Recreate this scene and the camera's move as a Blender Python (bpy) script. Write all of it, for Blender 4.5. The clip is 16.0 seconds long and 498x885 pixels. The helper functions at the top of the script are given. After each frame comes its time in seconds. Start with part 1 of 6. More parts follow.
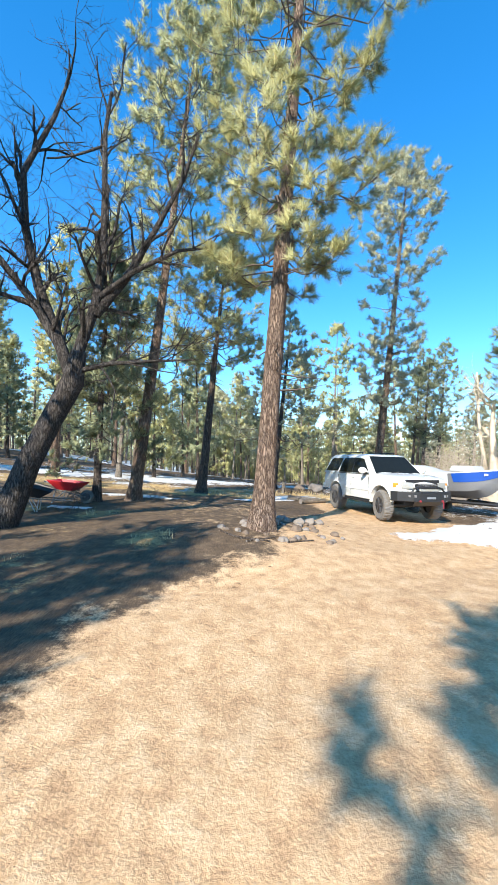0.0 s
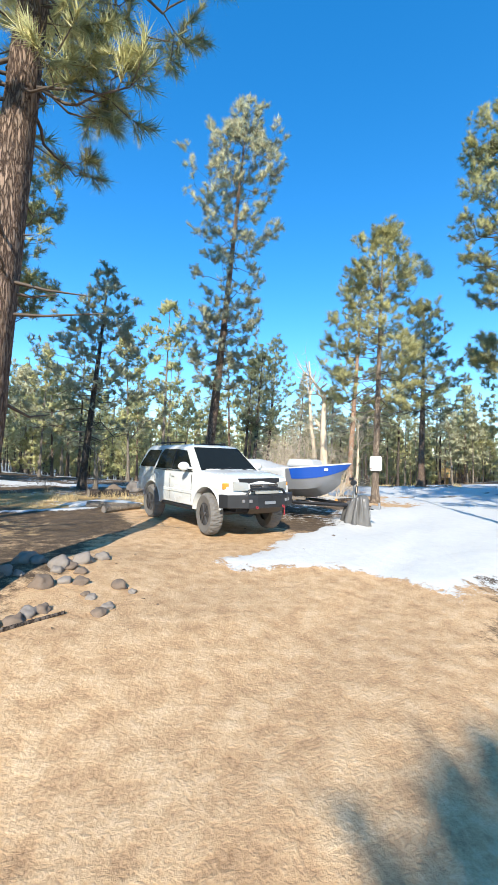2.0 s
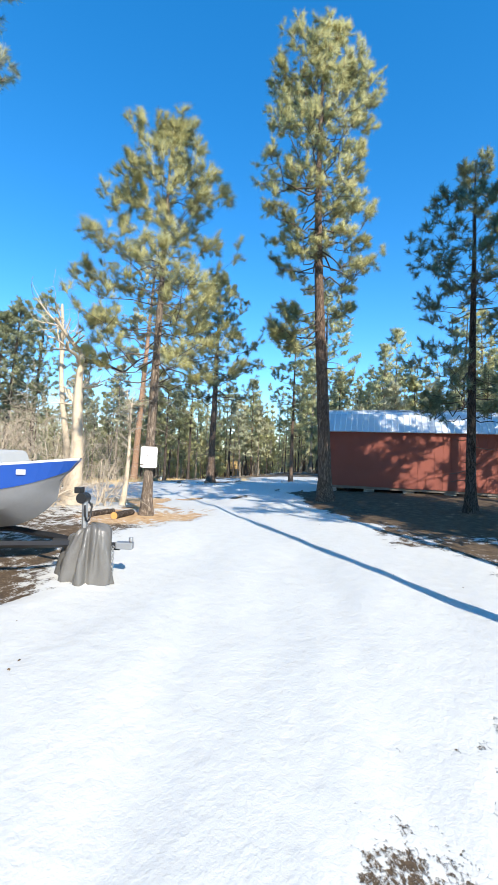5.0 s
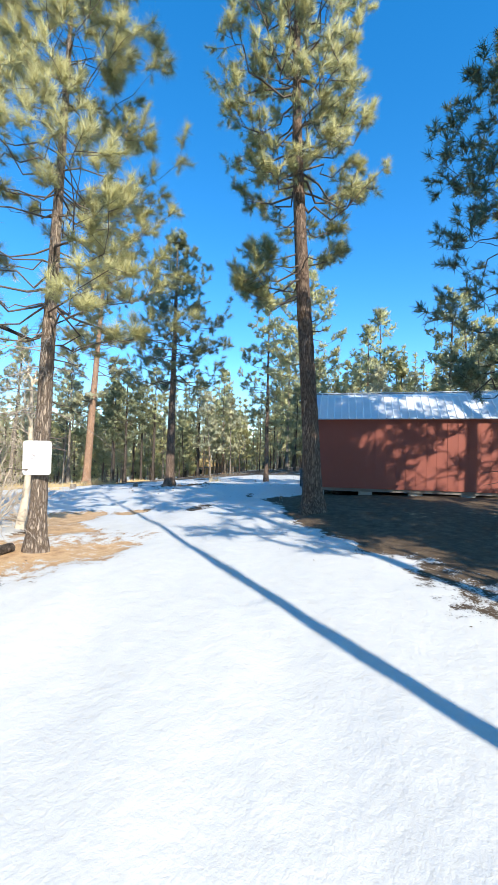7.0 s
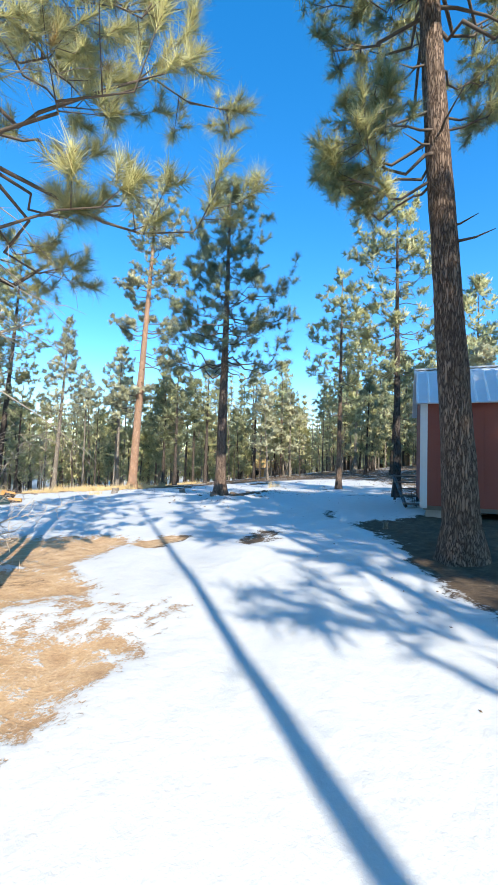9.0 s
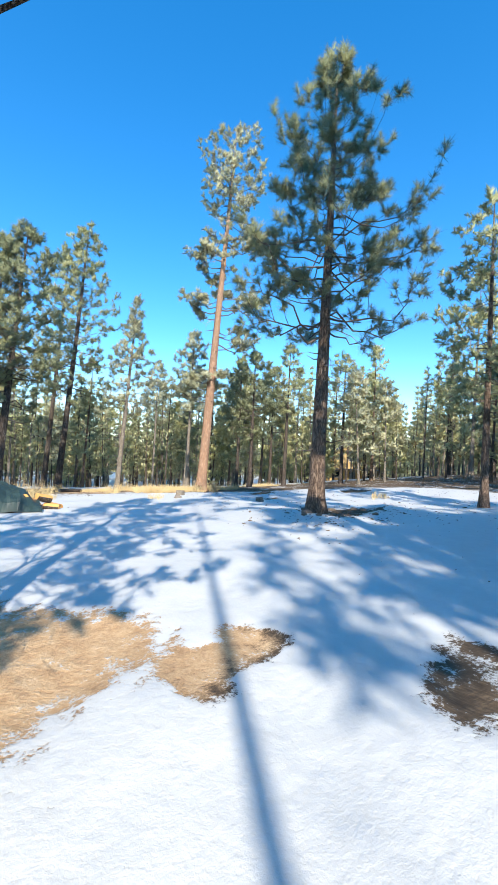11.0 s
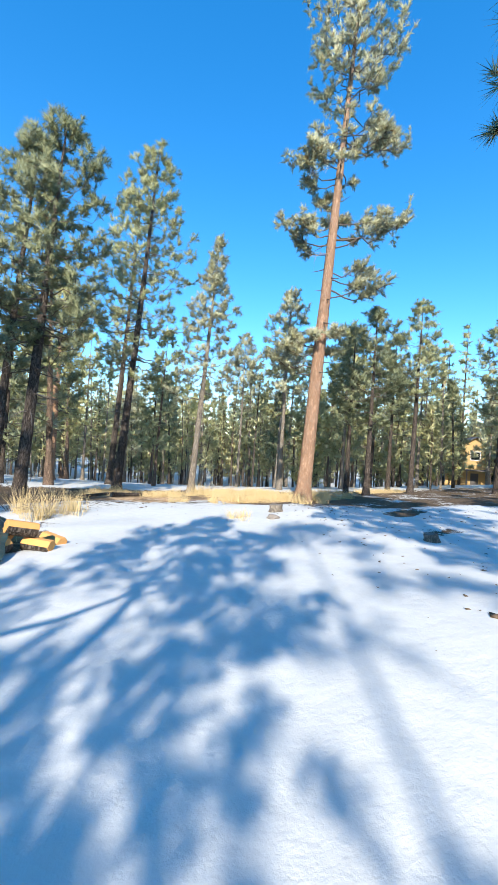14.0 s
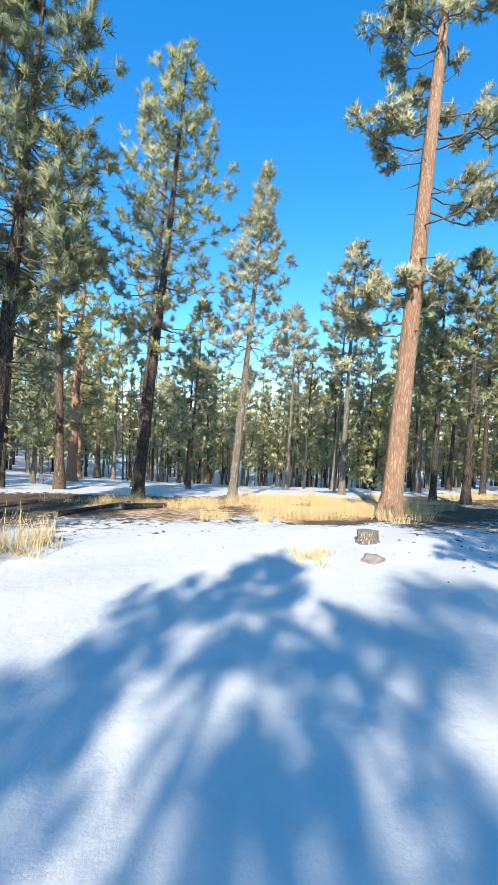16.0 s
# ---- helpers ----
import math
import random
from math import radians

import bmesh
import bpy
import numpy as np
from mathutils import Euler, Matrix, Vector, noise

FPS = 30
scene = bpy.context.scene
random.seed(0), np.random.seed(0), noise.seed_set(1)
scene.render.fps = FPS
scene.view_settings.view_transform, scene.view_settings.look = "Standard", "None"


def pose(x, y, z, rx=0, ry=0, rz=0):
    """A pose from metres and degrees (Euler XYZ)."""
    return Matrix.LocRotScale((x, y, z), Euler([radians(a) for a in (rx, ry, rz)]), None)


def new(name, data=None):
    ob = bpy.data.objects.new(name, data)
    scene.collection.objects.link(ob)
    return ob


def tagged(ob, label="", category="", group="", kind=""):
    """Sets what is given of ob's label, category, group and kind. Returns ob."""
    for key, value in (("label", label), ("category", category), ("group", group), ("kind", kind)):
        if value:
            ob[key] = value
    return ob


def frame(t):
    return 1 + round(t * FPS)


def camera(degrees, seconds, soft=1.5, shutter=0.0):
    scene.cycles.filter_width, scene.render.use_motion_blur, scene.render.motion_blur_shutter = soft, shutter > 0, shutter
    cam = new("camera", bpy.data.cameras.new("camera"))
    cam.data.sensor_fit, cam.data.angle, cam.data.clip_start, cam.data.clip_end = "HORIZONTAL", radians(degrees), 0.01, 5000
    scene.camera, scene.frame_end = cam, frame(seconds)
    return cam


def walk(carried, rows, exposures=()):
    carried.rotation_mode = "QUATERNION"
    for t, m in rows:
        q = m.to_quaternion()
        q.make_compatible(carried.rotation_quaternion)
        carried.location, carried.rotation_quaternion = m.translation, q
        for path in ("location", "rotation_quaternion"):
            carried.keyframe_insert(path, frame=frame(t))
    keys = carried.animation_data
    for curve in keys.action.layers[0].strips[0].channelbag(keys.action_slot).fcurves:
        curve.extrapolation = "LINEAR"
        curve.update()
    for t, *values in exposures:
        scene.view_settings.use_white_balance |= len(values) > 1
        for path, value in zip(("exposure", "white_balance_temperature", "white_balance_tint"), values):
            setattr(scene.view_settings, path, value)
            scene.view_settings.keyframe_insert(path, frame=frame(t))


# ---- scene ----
cam = camera(63.6, 16.0)
METRES, EYE, TILT, LEAN, TURN = 33.0, 1.76, 2.7, -1.5, 0.0
ROWS = [
    (0.0, 0.0, 0.0, 0.0, -0.0, 0.0, 0.0),
    (0.5, 0.006, 0.0252, -0.0009, -6.26, -0.36, -0.13),
    (1.0, 0.0159, 0.051, -0.0029, -12.04, -0.62, -0.27),
    (1.5, 0.0259, 0.0766, -0.0039, -17.52, -0.74, -0.59),
    (2.0, 0.0387, 0.1005, -0.0053, -22.79, -0.72, -0.96),
    (2.5, 0.0535, 0.1223, -0.0057, -28.16, -0.65, -1.41),
    (3.0, 0.0716, 0.1437, -0.0071, -33.85, -0.6, -1.96),
    (3.5, 0.0895, 0.1623, -0.0082, -38.7, -0.58, -2.27),
    (4.0, 0.1106, 0.1794, -0.0092, -43.55, -0.7, -2.65),
    (4.5, 0.1327, 0.1952, -0.0101, -47.72, -0.84, -3.0),
    (5.0, 0.1549, 0.211, -0.0115, -51.16, -0.97, -3.3),
    (7.5, 0.2732, 0.2899, -0.0184, -54.82, -1.25, -2.29),
    (8.0, 0.2944, 0.3088, -0.0194, -52.58, -1.35, -2.05),
    (8.5, 0.3175, 0.3316, -0.0211, -49.83, -1.42, -1.94),
    (9.0, 0.3402, 0.3578, -0.023, -46.95, -1.53, -2.1),
    (9.5, 0.3622, 0.3856, -0.025, -44.13, -1.67, -2.29),
    (12.0, 0.455, 0.5318, -0.0357, -31.93, -2.67, -2.86),
    (12.5, 0.4689, 0.5623, -0.0382, -29.9, -2.89, -2.89),
    (13.0, 0.4839, 0.5955, -0.0413, -27.94, -3.14, -2.91),
    (13.5, 0.498, 0.6312, -0.0443, -26.0, -3.41, -2.95),
    (14.0, 0.5103, 0.6661, -0.0479, -24.13, -3.65, -2.9),
    (14.5, 0.5211, 0.6998, -0.0507, -22.37, -4.0, -2.75),
    (15.0, 0.5328, 0.732, -0.0543, -20.8, -4.22, -2.54),
    (15.5, 0.5417, 0.7644, -0.0575, -19.47, -4.4, -2.27),
    (16.0, 0.5494, 0.7963, -0.0614, -18.21, -4.47, -1.98),
]
EXPOSURES = [(0.0, 1.46), (1.0, 1.40), (2.5, 1.18), (5.0, 1.18), (7.5, 1.26), (9.5, 1.36), (12.0, 1.30), (16.0, 1.38)]
walk(cam, [(t, pose(0, 0, EYE, TILT, LEAN, TURN) @ pose(METRES * x, METRES * y, METRES * z, 90 + pitch, roll, yaw)) for t, x, y, z, yaw, pitch, roll in ROWS], EXPOSURES)

# ---- sun, sky ----
SUN_AZ, SUN_EL = 207.0, 33.0
world = bpy.data.worlds.new("sky")
scene.world = world
world.use_nodes = True
wn = world.node_tree
sky = wn.nodes.new("ShaderNodeTexSky")
sky.sky_type = "NISHITA"
sky.sun_disc = False
sky.sun_elevation, sky.sun_rotation = radians(SUN_EL), radians(SUN_AZ)
sky.altitude, sky.air_density, sky.dust_density, sky.ozone_density = 1900.0, 1.0, 0.0, 1.8
tone = wn.nodes.new("ShaderNodeHueSaturation")
tone.inputs["Hue"].default_value, tone.inputs["Saturation"].default_value = 0.501, 1.55
even = wn.nodes.new("ShaderNodeGamma")
even.inputs[1].default_value = 0.8
wn.links.new(sky.outputs[0], even.inputs[0])
wn.links.new(even.outputs[0], tone.inputs["Color"])
wn.links.new(tone.outputs[0], wn.nodes["Background"].inputs[0])
wn.nodes["Background"].inputs[1].default_value = 0.19
sun = new("sun", bpy.data.lights.new("sun", "SUN"))
sun.data.energy, sun.data.angle, sun.data.color = 3.25, radians(0.5), (1.0, 0.92, 0.80)
sa, se = radians(SUN_AZ), radians(SUN_EL)
SUN_DIR = Vector((math.sin(sa) * math.cos(se), math.cos(sa) * math.cos(se), math.sin(se)))
sun.matrix_world = Matrix.Translation((0, 0, 60)) @ SUN_DIR.to_track_quat("Z", "Y").to_matrix().to_4x4()

# ---- small tools ----


def mesh_np(name, verts, faces):
    """A mesh from arrays; faces all of one size."""
    me = bpy.data.meshes.new(name)
    verts = np.ascontiguousarray(verts, dtype=np.float32)
    faces = np.ascontiguousarray(faces, dtype=np.int32)
    k = faces.shape[1]
    me.vertices.add(len(verts))
    me.vertices.foreach_set("co", verts.ravel())
    me.loops.add(faces.size)
    me.loops.foreach_set("vertex_index", faces.ravel())
    me.polygons.add(len(faces))
    me.polygons.foreach_set("loop_start", np.arange(0, faces.size, k, dtype=np.int32))
    me.update(calc_edges=True)
    return me


def smooth(me, on=True):
    me.polygons.foreach_set("use_smooth", np.full(len(me.polygons), on))
    return me


def part_me(name, me, mat, parent=None, label=""):
    ob = new(name, me)
    if mat is not None and not me.materials:
        me.materials.append(mat)
    if parent is not None:
        ob.parent = parent
    if label:
        ob["label"] = label
    return ob


def part(name, bm, mat, parent=None, label="", soft=False, bevel=0.0):
    me = bpy.data.meshes.new(name)
    if bevel:
        bmesh.ops.bevel(bm, geom=[e for e in bm.edges if e.is_manifold and e.calc_face_angle(0) > 0.5], offset=bevel, segments=2, affect="EDGES", profile=0.5)
    bm.to_mesh(me)
    bm.free()
    if soft:
        smooth(me)
    return part_me(name, me, mat, parent, label)


def box(bm, c, s, m=None):
    """A box of size s round c, turned by m."""
    mat = Matrix.Translation(c) @ (m.to_4x4() if m is not None else Matrix.Identity(4)) @ Matrix.Diagonal((*s, 1))
    bmesh.ops.create_cube(bm, size=1.0, matrix=mat)


def rod(bm, a, b, r, r2=None, n=10, caps=True):
    a, b = Vector(a), Vector(b)
    d = b - a
    m = Matrix.Translation((a + b) / 2) @ d.to_track_quat("Z", "Y").to_matrix().to_4x4()
    bmesh.ops.create_cone(bm, cap_ends=caps, segments=n, radius1=r, radius2=r if r2 is None else r2, depth=d.length, matrix=m)


def empty(name, m, label, category, group="", kind=""):
    ob = new(name)
    ob.matrix_world = m
    ob.empty_display_size = 0.2
    return tagged(ob, label, category, group, kind)


# ---- materials ----
class Mat:
    """A node material with short calls."""

    def __init__(self, name):
        self.m = bpy.data.materials.new(name)
        self.m.use_nodes = True
        self.t = self.m.node_tree
        self.b = self.t.nodes["Principled BSDF"]
        self.out = self.t.nodes["Material Output"]

    def n(self, kind, **kw):
        nd = self.t.nodes.new(kind)
        for k, v in kw.items():
            if k in ("noise_dimensions", "operation", "blend_type", "data_type", "feature", "attribute_name", "interpolation_type", "distance"):
                if k == "noise_dimensions":
                    nd.noise_dimensions = v
                elif k == "operation":
                    nd.operation = v
                elif k == "blend_type":
                    nd.blend_type = v
                elif k == "data_type":
                    nd.data_type = v
                elif k == "feature":
                    nd.feature = v
                elif k == "attribute_name":
                    nd.attribute_name = v
            else:
                nd.inputs[k.replace("_", " ")].default_value = v
        return nd

    def link(self, a, b):
        self.t.links.new(a, b)

    def coords(self, scale=(1, 1, 1), kind="Object"):
        tc = self.t.nodes.new("ShaderNodeTexCoord")
        mp = self.t.nodes.new("ShaderNodeMapping")
        mp.inputs["Scale"].default_value = scale
        self.link(tc.outputs[kind], mp.inputs[0])
        return mp.outputs[0]

    def noise(self, vec, scale, detail=4.0, rough=0.55):
        nd = self.n("ShaderNodeTexNoise", Scale=scale, Detail=detail, Roughness=rough)
        self.link(vec, nd.inputs["Vector"])
        return nd.outputs[0]

    def ramp(self, fac, stops):
        nd = self.t.nodes.new("ShaderNodeValToRGB")
        el = nd.color_ramp.elements
        while len(el) < len(stops):
            el.new(0.5)
        for e, (p, c) in zip(el, stops):
            e.position = p
            e.color = (*c, 1) if len(c) == 3 else c
        self.link(fac, nd.inputs[0])
        return nd.outputs[0]

    def mix(self, fac, a, b, how="MIX"):
        nd = self.t.nodes.new("ShaderNodeMix")
        nd.data_type, nd.blend_type = "RGBA", how
        for sock, v in ((nd.inputs[0], fac), (nd.inputs[6], a), (nd.inputs[7], b)):
            if hasattr(v, "links"):
                self.link(v, sock)
            elif isinstance(v, tuple):
                sock.default_value = (*v, 1)
            else:
                sock.default_value = v
        return nd.outputs[2]

    def math(self, op, a, b=0.0, c=0.0):
        nd = self.t.nodes.new("ShaderNodeMath")
        nd.operation = op
        for sock, v in zip(nd.inputs, (a, b, c)):
            if hasattr(v, "links"):
                self.link(v, sock)
            else:
                sock.default_value = v
        return nd.outputs[0]

    def bump(self, height, strength=0.5, dist=0.02):
        nd = self.n("ShaderNodeBump", Strength=strength, Distance=dist)
        self.link(height, nd.inputs["Height"])
        self.link(nd.outputs[0], self.b.inputs["Normal"])
        return nd

    def set(self, **kw):
        for k, v in kw.items():
            s = self.b.inputs[k.replace("_", " ")]
            if hasattr(v, "links"):
                self.link(v, s)
            else:
                s.default_value = (*v, 1) if isinstance(v, tuple) and len(v) == 3 else v
        return self


def simple(name, col, rough=0.5, metal=0.0, vary=0.12, scale=6.0, bump=0.0, **kw):
    """A paint, plastic or metal with faint mottling and dirt."""
    q = Mat(name)
    v = q.coords()
    f = q.noise(v, scale, 5.0)
    g = q.noise(v, scale * 9.0, 3.0)
    lo = tuple(c * (1 - vary) for c in col)
    hi = tuple(min(1.0, c * (1 + vary * 0.6)) for c in col)
    c = q.mix(q.math("MULTIPLY_ADD", g, 0.3, q.math("MULTIPLY", f, 0.7)), lo, hi)
    q.set(Base_Color=c, Roughness=q.math("MULTIPLY_ADD", f, 0.15, rough - 0.07), Metallic=metal, **kw)
    if bump:
        q.bump(g, bump, 0.01)
    return q.m


def bark(name, plate, groove, scale=1.0, grey=0.0):
    """Pine bark: long plates with dark furrows between them."""
    q = Mat(name)
    v = q.coords((19 * scale, 19 * scale, 3.4 * scale))
    warp = q.t.nodes.new("ShaderNodeTexNoise")
    warp.inputs["Scale"].default_value, warp.inputs["Detail"].default_value = 0.9, 5.0
    q.link(v, warp.inputs["Vector"])
    add = q.t.nodes.new("ShaderNodeVectorMath")
    add.operation = "MULTIPLY_ADD"
    q.link(warp.outputs[1], add.inputs[0])
    add.inputs[1].default_value = (2.6, 2.6, 2.6)
    q.link(v, add.inputs[2])
    vo = q.n("ShaderNodeTexVoronoi", feature="DISTANCE_TO_EDGE", Scale=1.0)
    q.link(add.outputs[0], vo.inputs["Vector"])
    cell = q.n("ShaderNodeTexVoronoi", feature="F1", Scale=1.0)
    q.link(add.outputs[0], cell.inputs["Vector"])
    fine = q.noise(q.coords((40, 40, 9)), 1.0, 6.0, 0.7)
    big = q.noise(q.coords((1, 1, 0.35)), 0.9, 3.0)
    h = q.math("MINIMUM", q.math("MULTIPLY_ADD", q.math("ADD", fine, -0.45), 0.9, q.math("MULTIPLY", vo.outputs[0], 4.5)), 1.0)
    sep = q.t.nodes.new("ShaderNodeSeparateColor")
    q.link(cell.outputs[1], sep.inputs[0])
    pc = q.mix(sep.outputs[0], tuple(c * 0.62 for c in plate), tuple(min(1, c * 1.25) for c in plate))
    pc = q.mix(q.math("MULTIPLY", fine, 0.8), pc, tuple(c * 0.45 for c in plate))
    pc = q.mix(q.math("MULTIPLY", big, 0.5), pc, (0.20, 0.18, 0.16))
    col = q.mix(q.ramp(h, [(0.0, (0, 0, 0)), (0.95, (1, 1, 1))]), groove, pc)
    q.set(Base_Color=col, Roughness=0.92, Specular_IOR_Level=0.15)
    q.bump(q.math("MULTIPLY_ADD", fine, 0.3, h), 0.9, 0.03)
    return q.m


def needles(name, dark, light, dead=(0.34, 0.19, 0.07), dead_at=0.93):
    """Needles: every needle its own tint, each tuft rounded in the light and lit from behind as well."""
    q = Mat(name)
    geo = q.t.nodes.new("ShaderNodeNewGeometry")
    inf = q.t.nodes.new("ShaderNodeObjectInfo")
    big = q.noise(q.coords(), 0.9, 2.0)
    dry = q.noise(q.coords(), 2.6, 2.0)
    f = q.math("MULTIPLY_ADD", geo.outputs["Random Per Island"], 0.6, q.math("MULTIPLY_ADD", big, 0.9, -0.25))
    col = q.mix(f, dark, light)
    col = q.mix(q.ramp(geo.outputs["Random Per Island"], [(dead_at, (0, 0, 0)), (dead_at + 0.02, (1, 1, 1))]), col, dead)
    col = q.mix(q.math("MULTIPLY", inf.outputs["Random"], 0.4), col, tuple(0.5 * (a + b) * 0.85 for a, b in zip(dark, light)))
    if dead_at < 0.96:
        col = q.mix(q.ramp(dry, [(0.66, (0, 0, 0)), (0.74, (0.7, 0.7, 0.7))]), col, dead)
    q.set(Base_Color=col, Roughness=0.45, Specular_IOR_Level=0.4)
    tr = q.t.nodes.new("ShaderNodeBsdfTranslucent")
    q.link(col, tr.inputs[0])
    mx = q.t.nodes.new("ShaderNodeMixShader")
    mx.inputs[0].default_value = 0.40
    q.link(q.b.outputs[0], mx.inputs[1])
    q.link(tr.outputs[0], mx.inputs[2])
    q.link(mx.outputs[0], q.out.inputs[0])
    return q.m


M_BARK = bark("pine_bark", (0.43, 0.295, 0.205), (0.085, 0.055, 0.042), 1.45)
M_BARK_PINK = bark("orange_pine_bark", (0.74, 0.46, 0.29), (0.40, 0.22, 0.13), 1.2)
M_BARK_DARK = bark("dark_pine_bark", (0.19, 0.145, 0.115), (0.035, 0.027, 0.022), 1.3)
M_BARK_GREY = bark("grey_bark", (0.55, 0.47, 0.37), (0.20, 0.165, 0.13), 1.6)
M_BARK_TAN = bark("tan_pine_bark", (0.52, 0.41, 0.31), (0.16, 0.115, 0.085), 1.7)
M_TWIG = simple("twig_bark", (0.135, 0.105, 0.082), 0.9, vary=0.4, scale=12)
M_DEADTWIG = simple("dead_grey_twigs", (0.36, 0.31, 0.26), 0.9, vary=0.35, scale=10)
M_TWIG_PALE = simple("dry_twig", (0.62, 0.52, 0.40), 0.9, vary=0.3, scale=12)
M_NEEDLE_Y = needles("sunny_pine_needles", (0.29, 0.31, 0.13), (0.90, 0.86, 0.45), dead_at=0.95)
M_NEEDLE_FAR = needles("distant_pine_needles", (0.34, 0.35, 0.17), (0.92, 0.87, 0.50), dead_at=0.95)
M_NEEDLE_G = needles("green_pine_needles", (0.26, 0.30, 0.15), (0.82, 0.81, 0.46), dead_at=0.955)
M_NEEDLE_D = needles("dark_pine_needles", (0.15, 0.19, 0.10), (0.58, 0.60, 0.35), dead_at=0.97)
# paler copy: the whitish sun glint on the crowns is put into the colour
M_NEEDLE_GLINT = needles("glinting_pine_needles", (0.33, 0.35, 0.21), (0.92, 0.89, 0.62), dead_at=0.955)


def ground_material():
    q = Mat("forest_floor")
    v = q.coords()
    at = q.n("ShaderNodeAttribute", attribute_name="cover")
    sep = q.t.nodes.new("ShaderNodeSeparateColor")
    q.link(at.outputs["Color"], sep.inputs[0])
    snow, dirt, grass = sep.outputs[0], sep.outputs[1], sep.outputs[2]
    n1 = q.noise(v, 0.8, 6.0, 0.6)
    n2 = q.noise(v, 5.0, 6.0, 0.65)
    n3 = q.noise(v, 38.0, 4.0, 0.7)
    stretch = q.noise(q.coords((60, 9, 9)), 1.0, 4.0, 0.7)
    soil = q.ramp(q.math("MULTIPLY_ADD", n3, 0.4, q.math("MULTIPLY", n2, 0.65)), [(0.28, (0.27, 0.15, 0.075)), (0.5, (0.55, 0.355, 0.19)), (0.72, (0.76, 0.56, 0.34))])
    litter = q.ramp(q.math("MULTIPLY_ADD", stretch, 0.5, q.math("MULTIPLY", n2, 0.5)), [(0.3, (0.045, 0.032, 0.023)), (0.48, (0.115, 0.08, 0.05)), (0.68, (0.23, 0.16, 0.095))])
    straw = q.ramp(q.math("MULTIPLY_ADD", n3, 0.6, q.math("MULTIPLY", n1, 0.4)), [(0.3, (0.22, 0.13, 0.055)), (0.55, (0.47, 0.32, 0.14)), (0.75, (0.62, 0.46, 0.23))])
    white = q.mix(n2, (0.58, 0.58, 0.55), (0.735, 0.73, 0.69))
    rag = q.math("MULTIPLY_ADD", n2, 0.5, q.math("MULTIPLY_ADD", n3, 0.3, q.math("MULTIPLY", n1, 0.35)))
    rag = q.math("MULTIPLY", q.math("ADD", rag, -0.575), 1.35)
    c = q.mix(q.ramp(q.math("ADD", dirt, rag), [(0.42, (0, 0, 0)), (0.60, (1, 1, 1))]), litter, soil)
    c = q.mix(q.ramp(q.math("ADD", grass, rag), [(0.42, (0, 0, 0)), (0.60, (1, 1, 1))]), c, straw)
    sm = q.ramp(q.math("ADD", snow, rag), [(0.47, (0, 0, 0)), (0.54, (1, 1, 1))])
    q.set(Base_Color=q.mix(sm, c, white), Roughness=q.math("MULTIPLY_ADD", sm, -0.35, 0.95), Specular_IOR_Level=0.25)
    rough = q.math("MULTIPLY_ADD", n3, 0.5, n2)
    soft = q.math("MULTIPLY_ADD", n2, 0.6, q.math("MULTIPLY_ADD", n3, 0.08, 0.8))
    h = q.math("ADD", q.math("MULTIPLY", rough, q.math("SUBTRACT", 1.0, sm)), q.math("MULTIPLY", soft, sm))
    q.bump(h, 0.55, 0.05)
    return q.m


M_GROUND = ground_material()


# ---- ground ----
def sstep(a, b, x):
    u = np.clip((x - a) / (b - a), 0, 1)
    return u * u * (3 - 2 * u)


PATH_XY = np.array([(0, -6), (0, 0), (1.28, 3.3), (3.65, 5.9), (6.7, 8.0), (9.7, 10.2), (12.6, 13.7), (15, 17.6), (16.9, 22), (18.1, 26.3), (19.5, 31)])


def path_distance(x, y):
    p = np.stack([np.asarray(x, float), np.asarray(y, float)], -1)
    best = np.full(p.shape[:-1], 1e9)
    for a, b in zip(PATH_XY[:-1], PATH_XY[1:]):
        d = b - a
        s = np.clip(((p - a) @ d) / (d @ d), 0, 1)
        q = a + s[..., None] * d
        best = np.minimum(best, np.linalg.norm(p - q, axis=-1))
    return best


def base_height(x, y):
    """The lie of the land: level where the drive begins, falling gently away to the far side."""
    x, y = np.asarray(x, float), np.asarray(y, float)
    xs = np.clip(x, -25, 50)
    ys = np.clip(y, -25, 75)
    z = -0.035 - 0.030 * xs + 0.0404 * ys + 0.00119 * xs * xs - 0.00164 * xs * ys - 0.00104 * ys * ys
    z = np.where(ys < 0, -0.035 - 0.03 * xs + 0.001 * xs * xs, z) + 0.0262 * xs
    z = np.maximum(z, -5.2)
    z = z + 0.28 * np.exp(-((x - 0.2) ** 2 + (y - 8.4) ** 2) / 7.0)
    z = z + 0.27 * np.exp(-((x - 19.5) ** 2 + (y - 12.5) ** 2) / 40.0) + 0.2 * np.exp(-((x - 11.6) ** 2 + (y - 15.8) ** 2) / 8.0)
    z = z - 0.13 * np.exp(-(path_distance(x, y) / 3.2) ** 2) * sstep(4, 12, x + y) - 0.12 * np.exp(-((x - 13) ** 2 + (y - 15) ** 2) / 14.0) + 0.22 * np.exp(-((x - 21.8) ** 2 + (y - 22.6) ** 2) / 10.0)
    r = np.hypot(x - 15, y - 25)
    z = z + 16.0 * sstep(170, 700, r) * (0.7 + 0.3 * np.sin(np.arctan2(y, x) * 5))
    return z


def blob(x, y, cx, cy, rx, ry, turn=0.0):
    """1 inside an oval, falling to 0 outside."""
    c, s = math.cos(radians(turn)), math.sin(radians(turn))
    u, v = (x - cx) * c + (y - cy) * s, -(x - cx) * s + (y - cy) * c
    return 1 - sstep(0.55, 1.45, np.hypot(u / rx, v / ry))


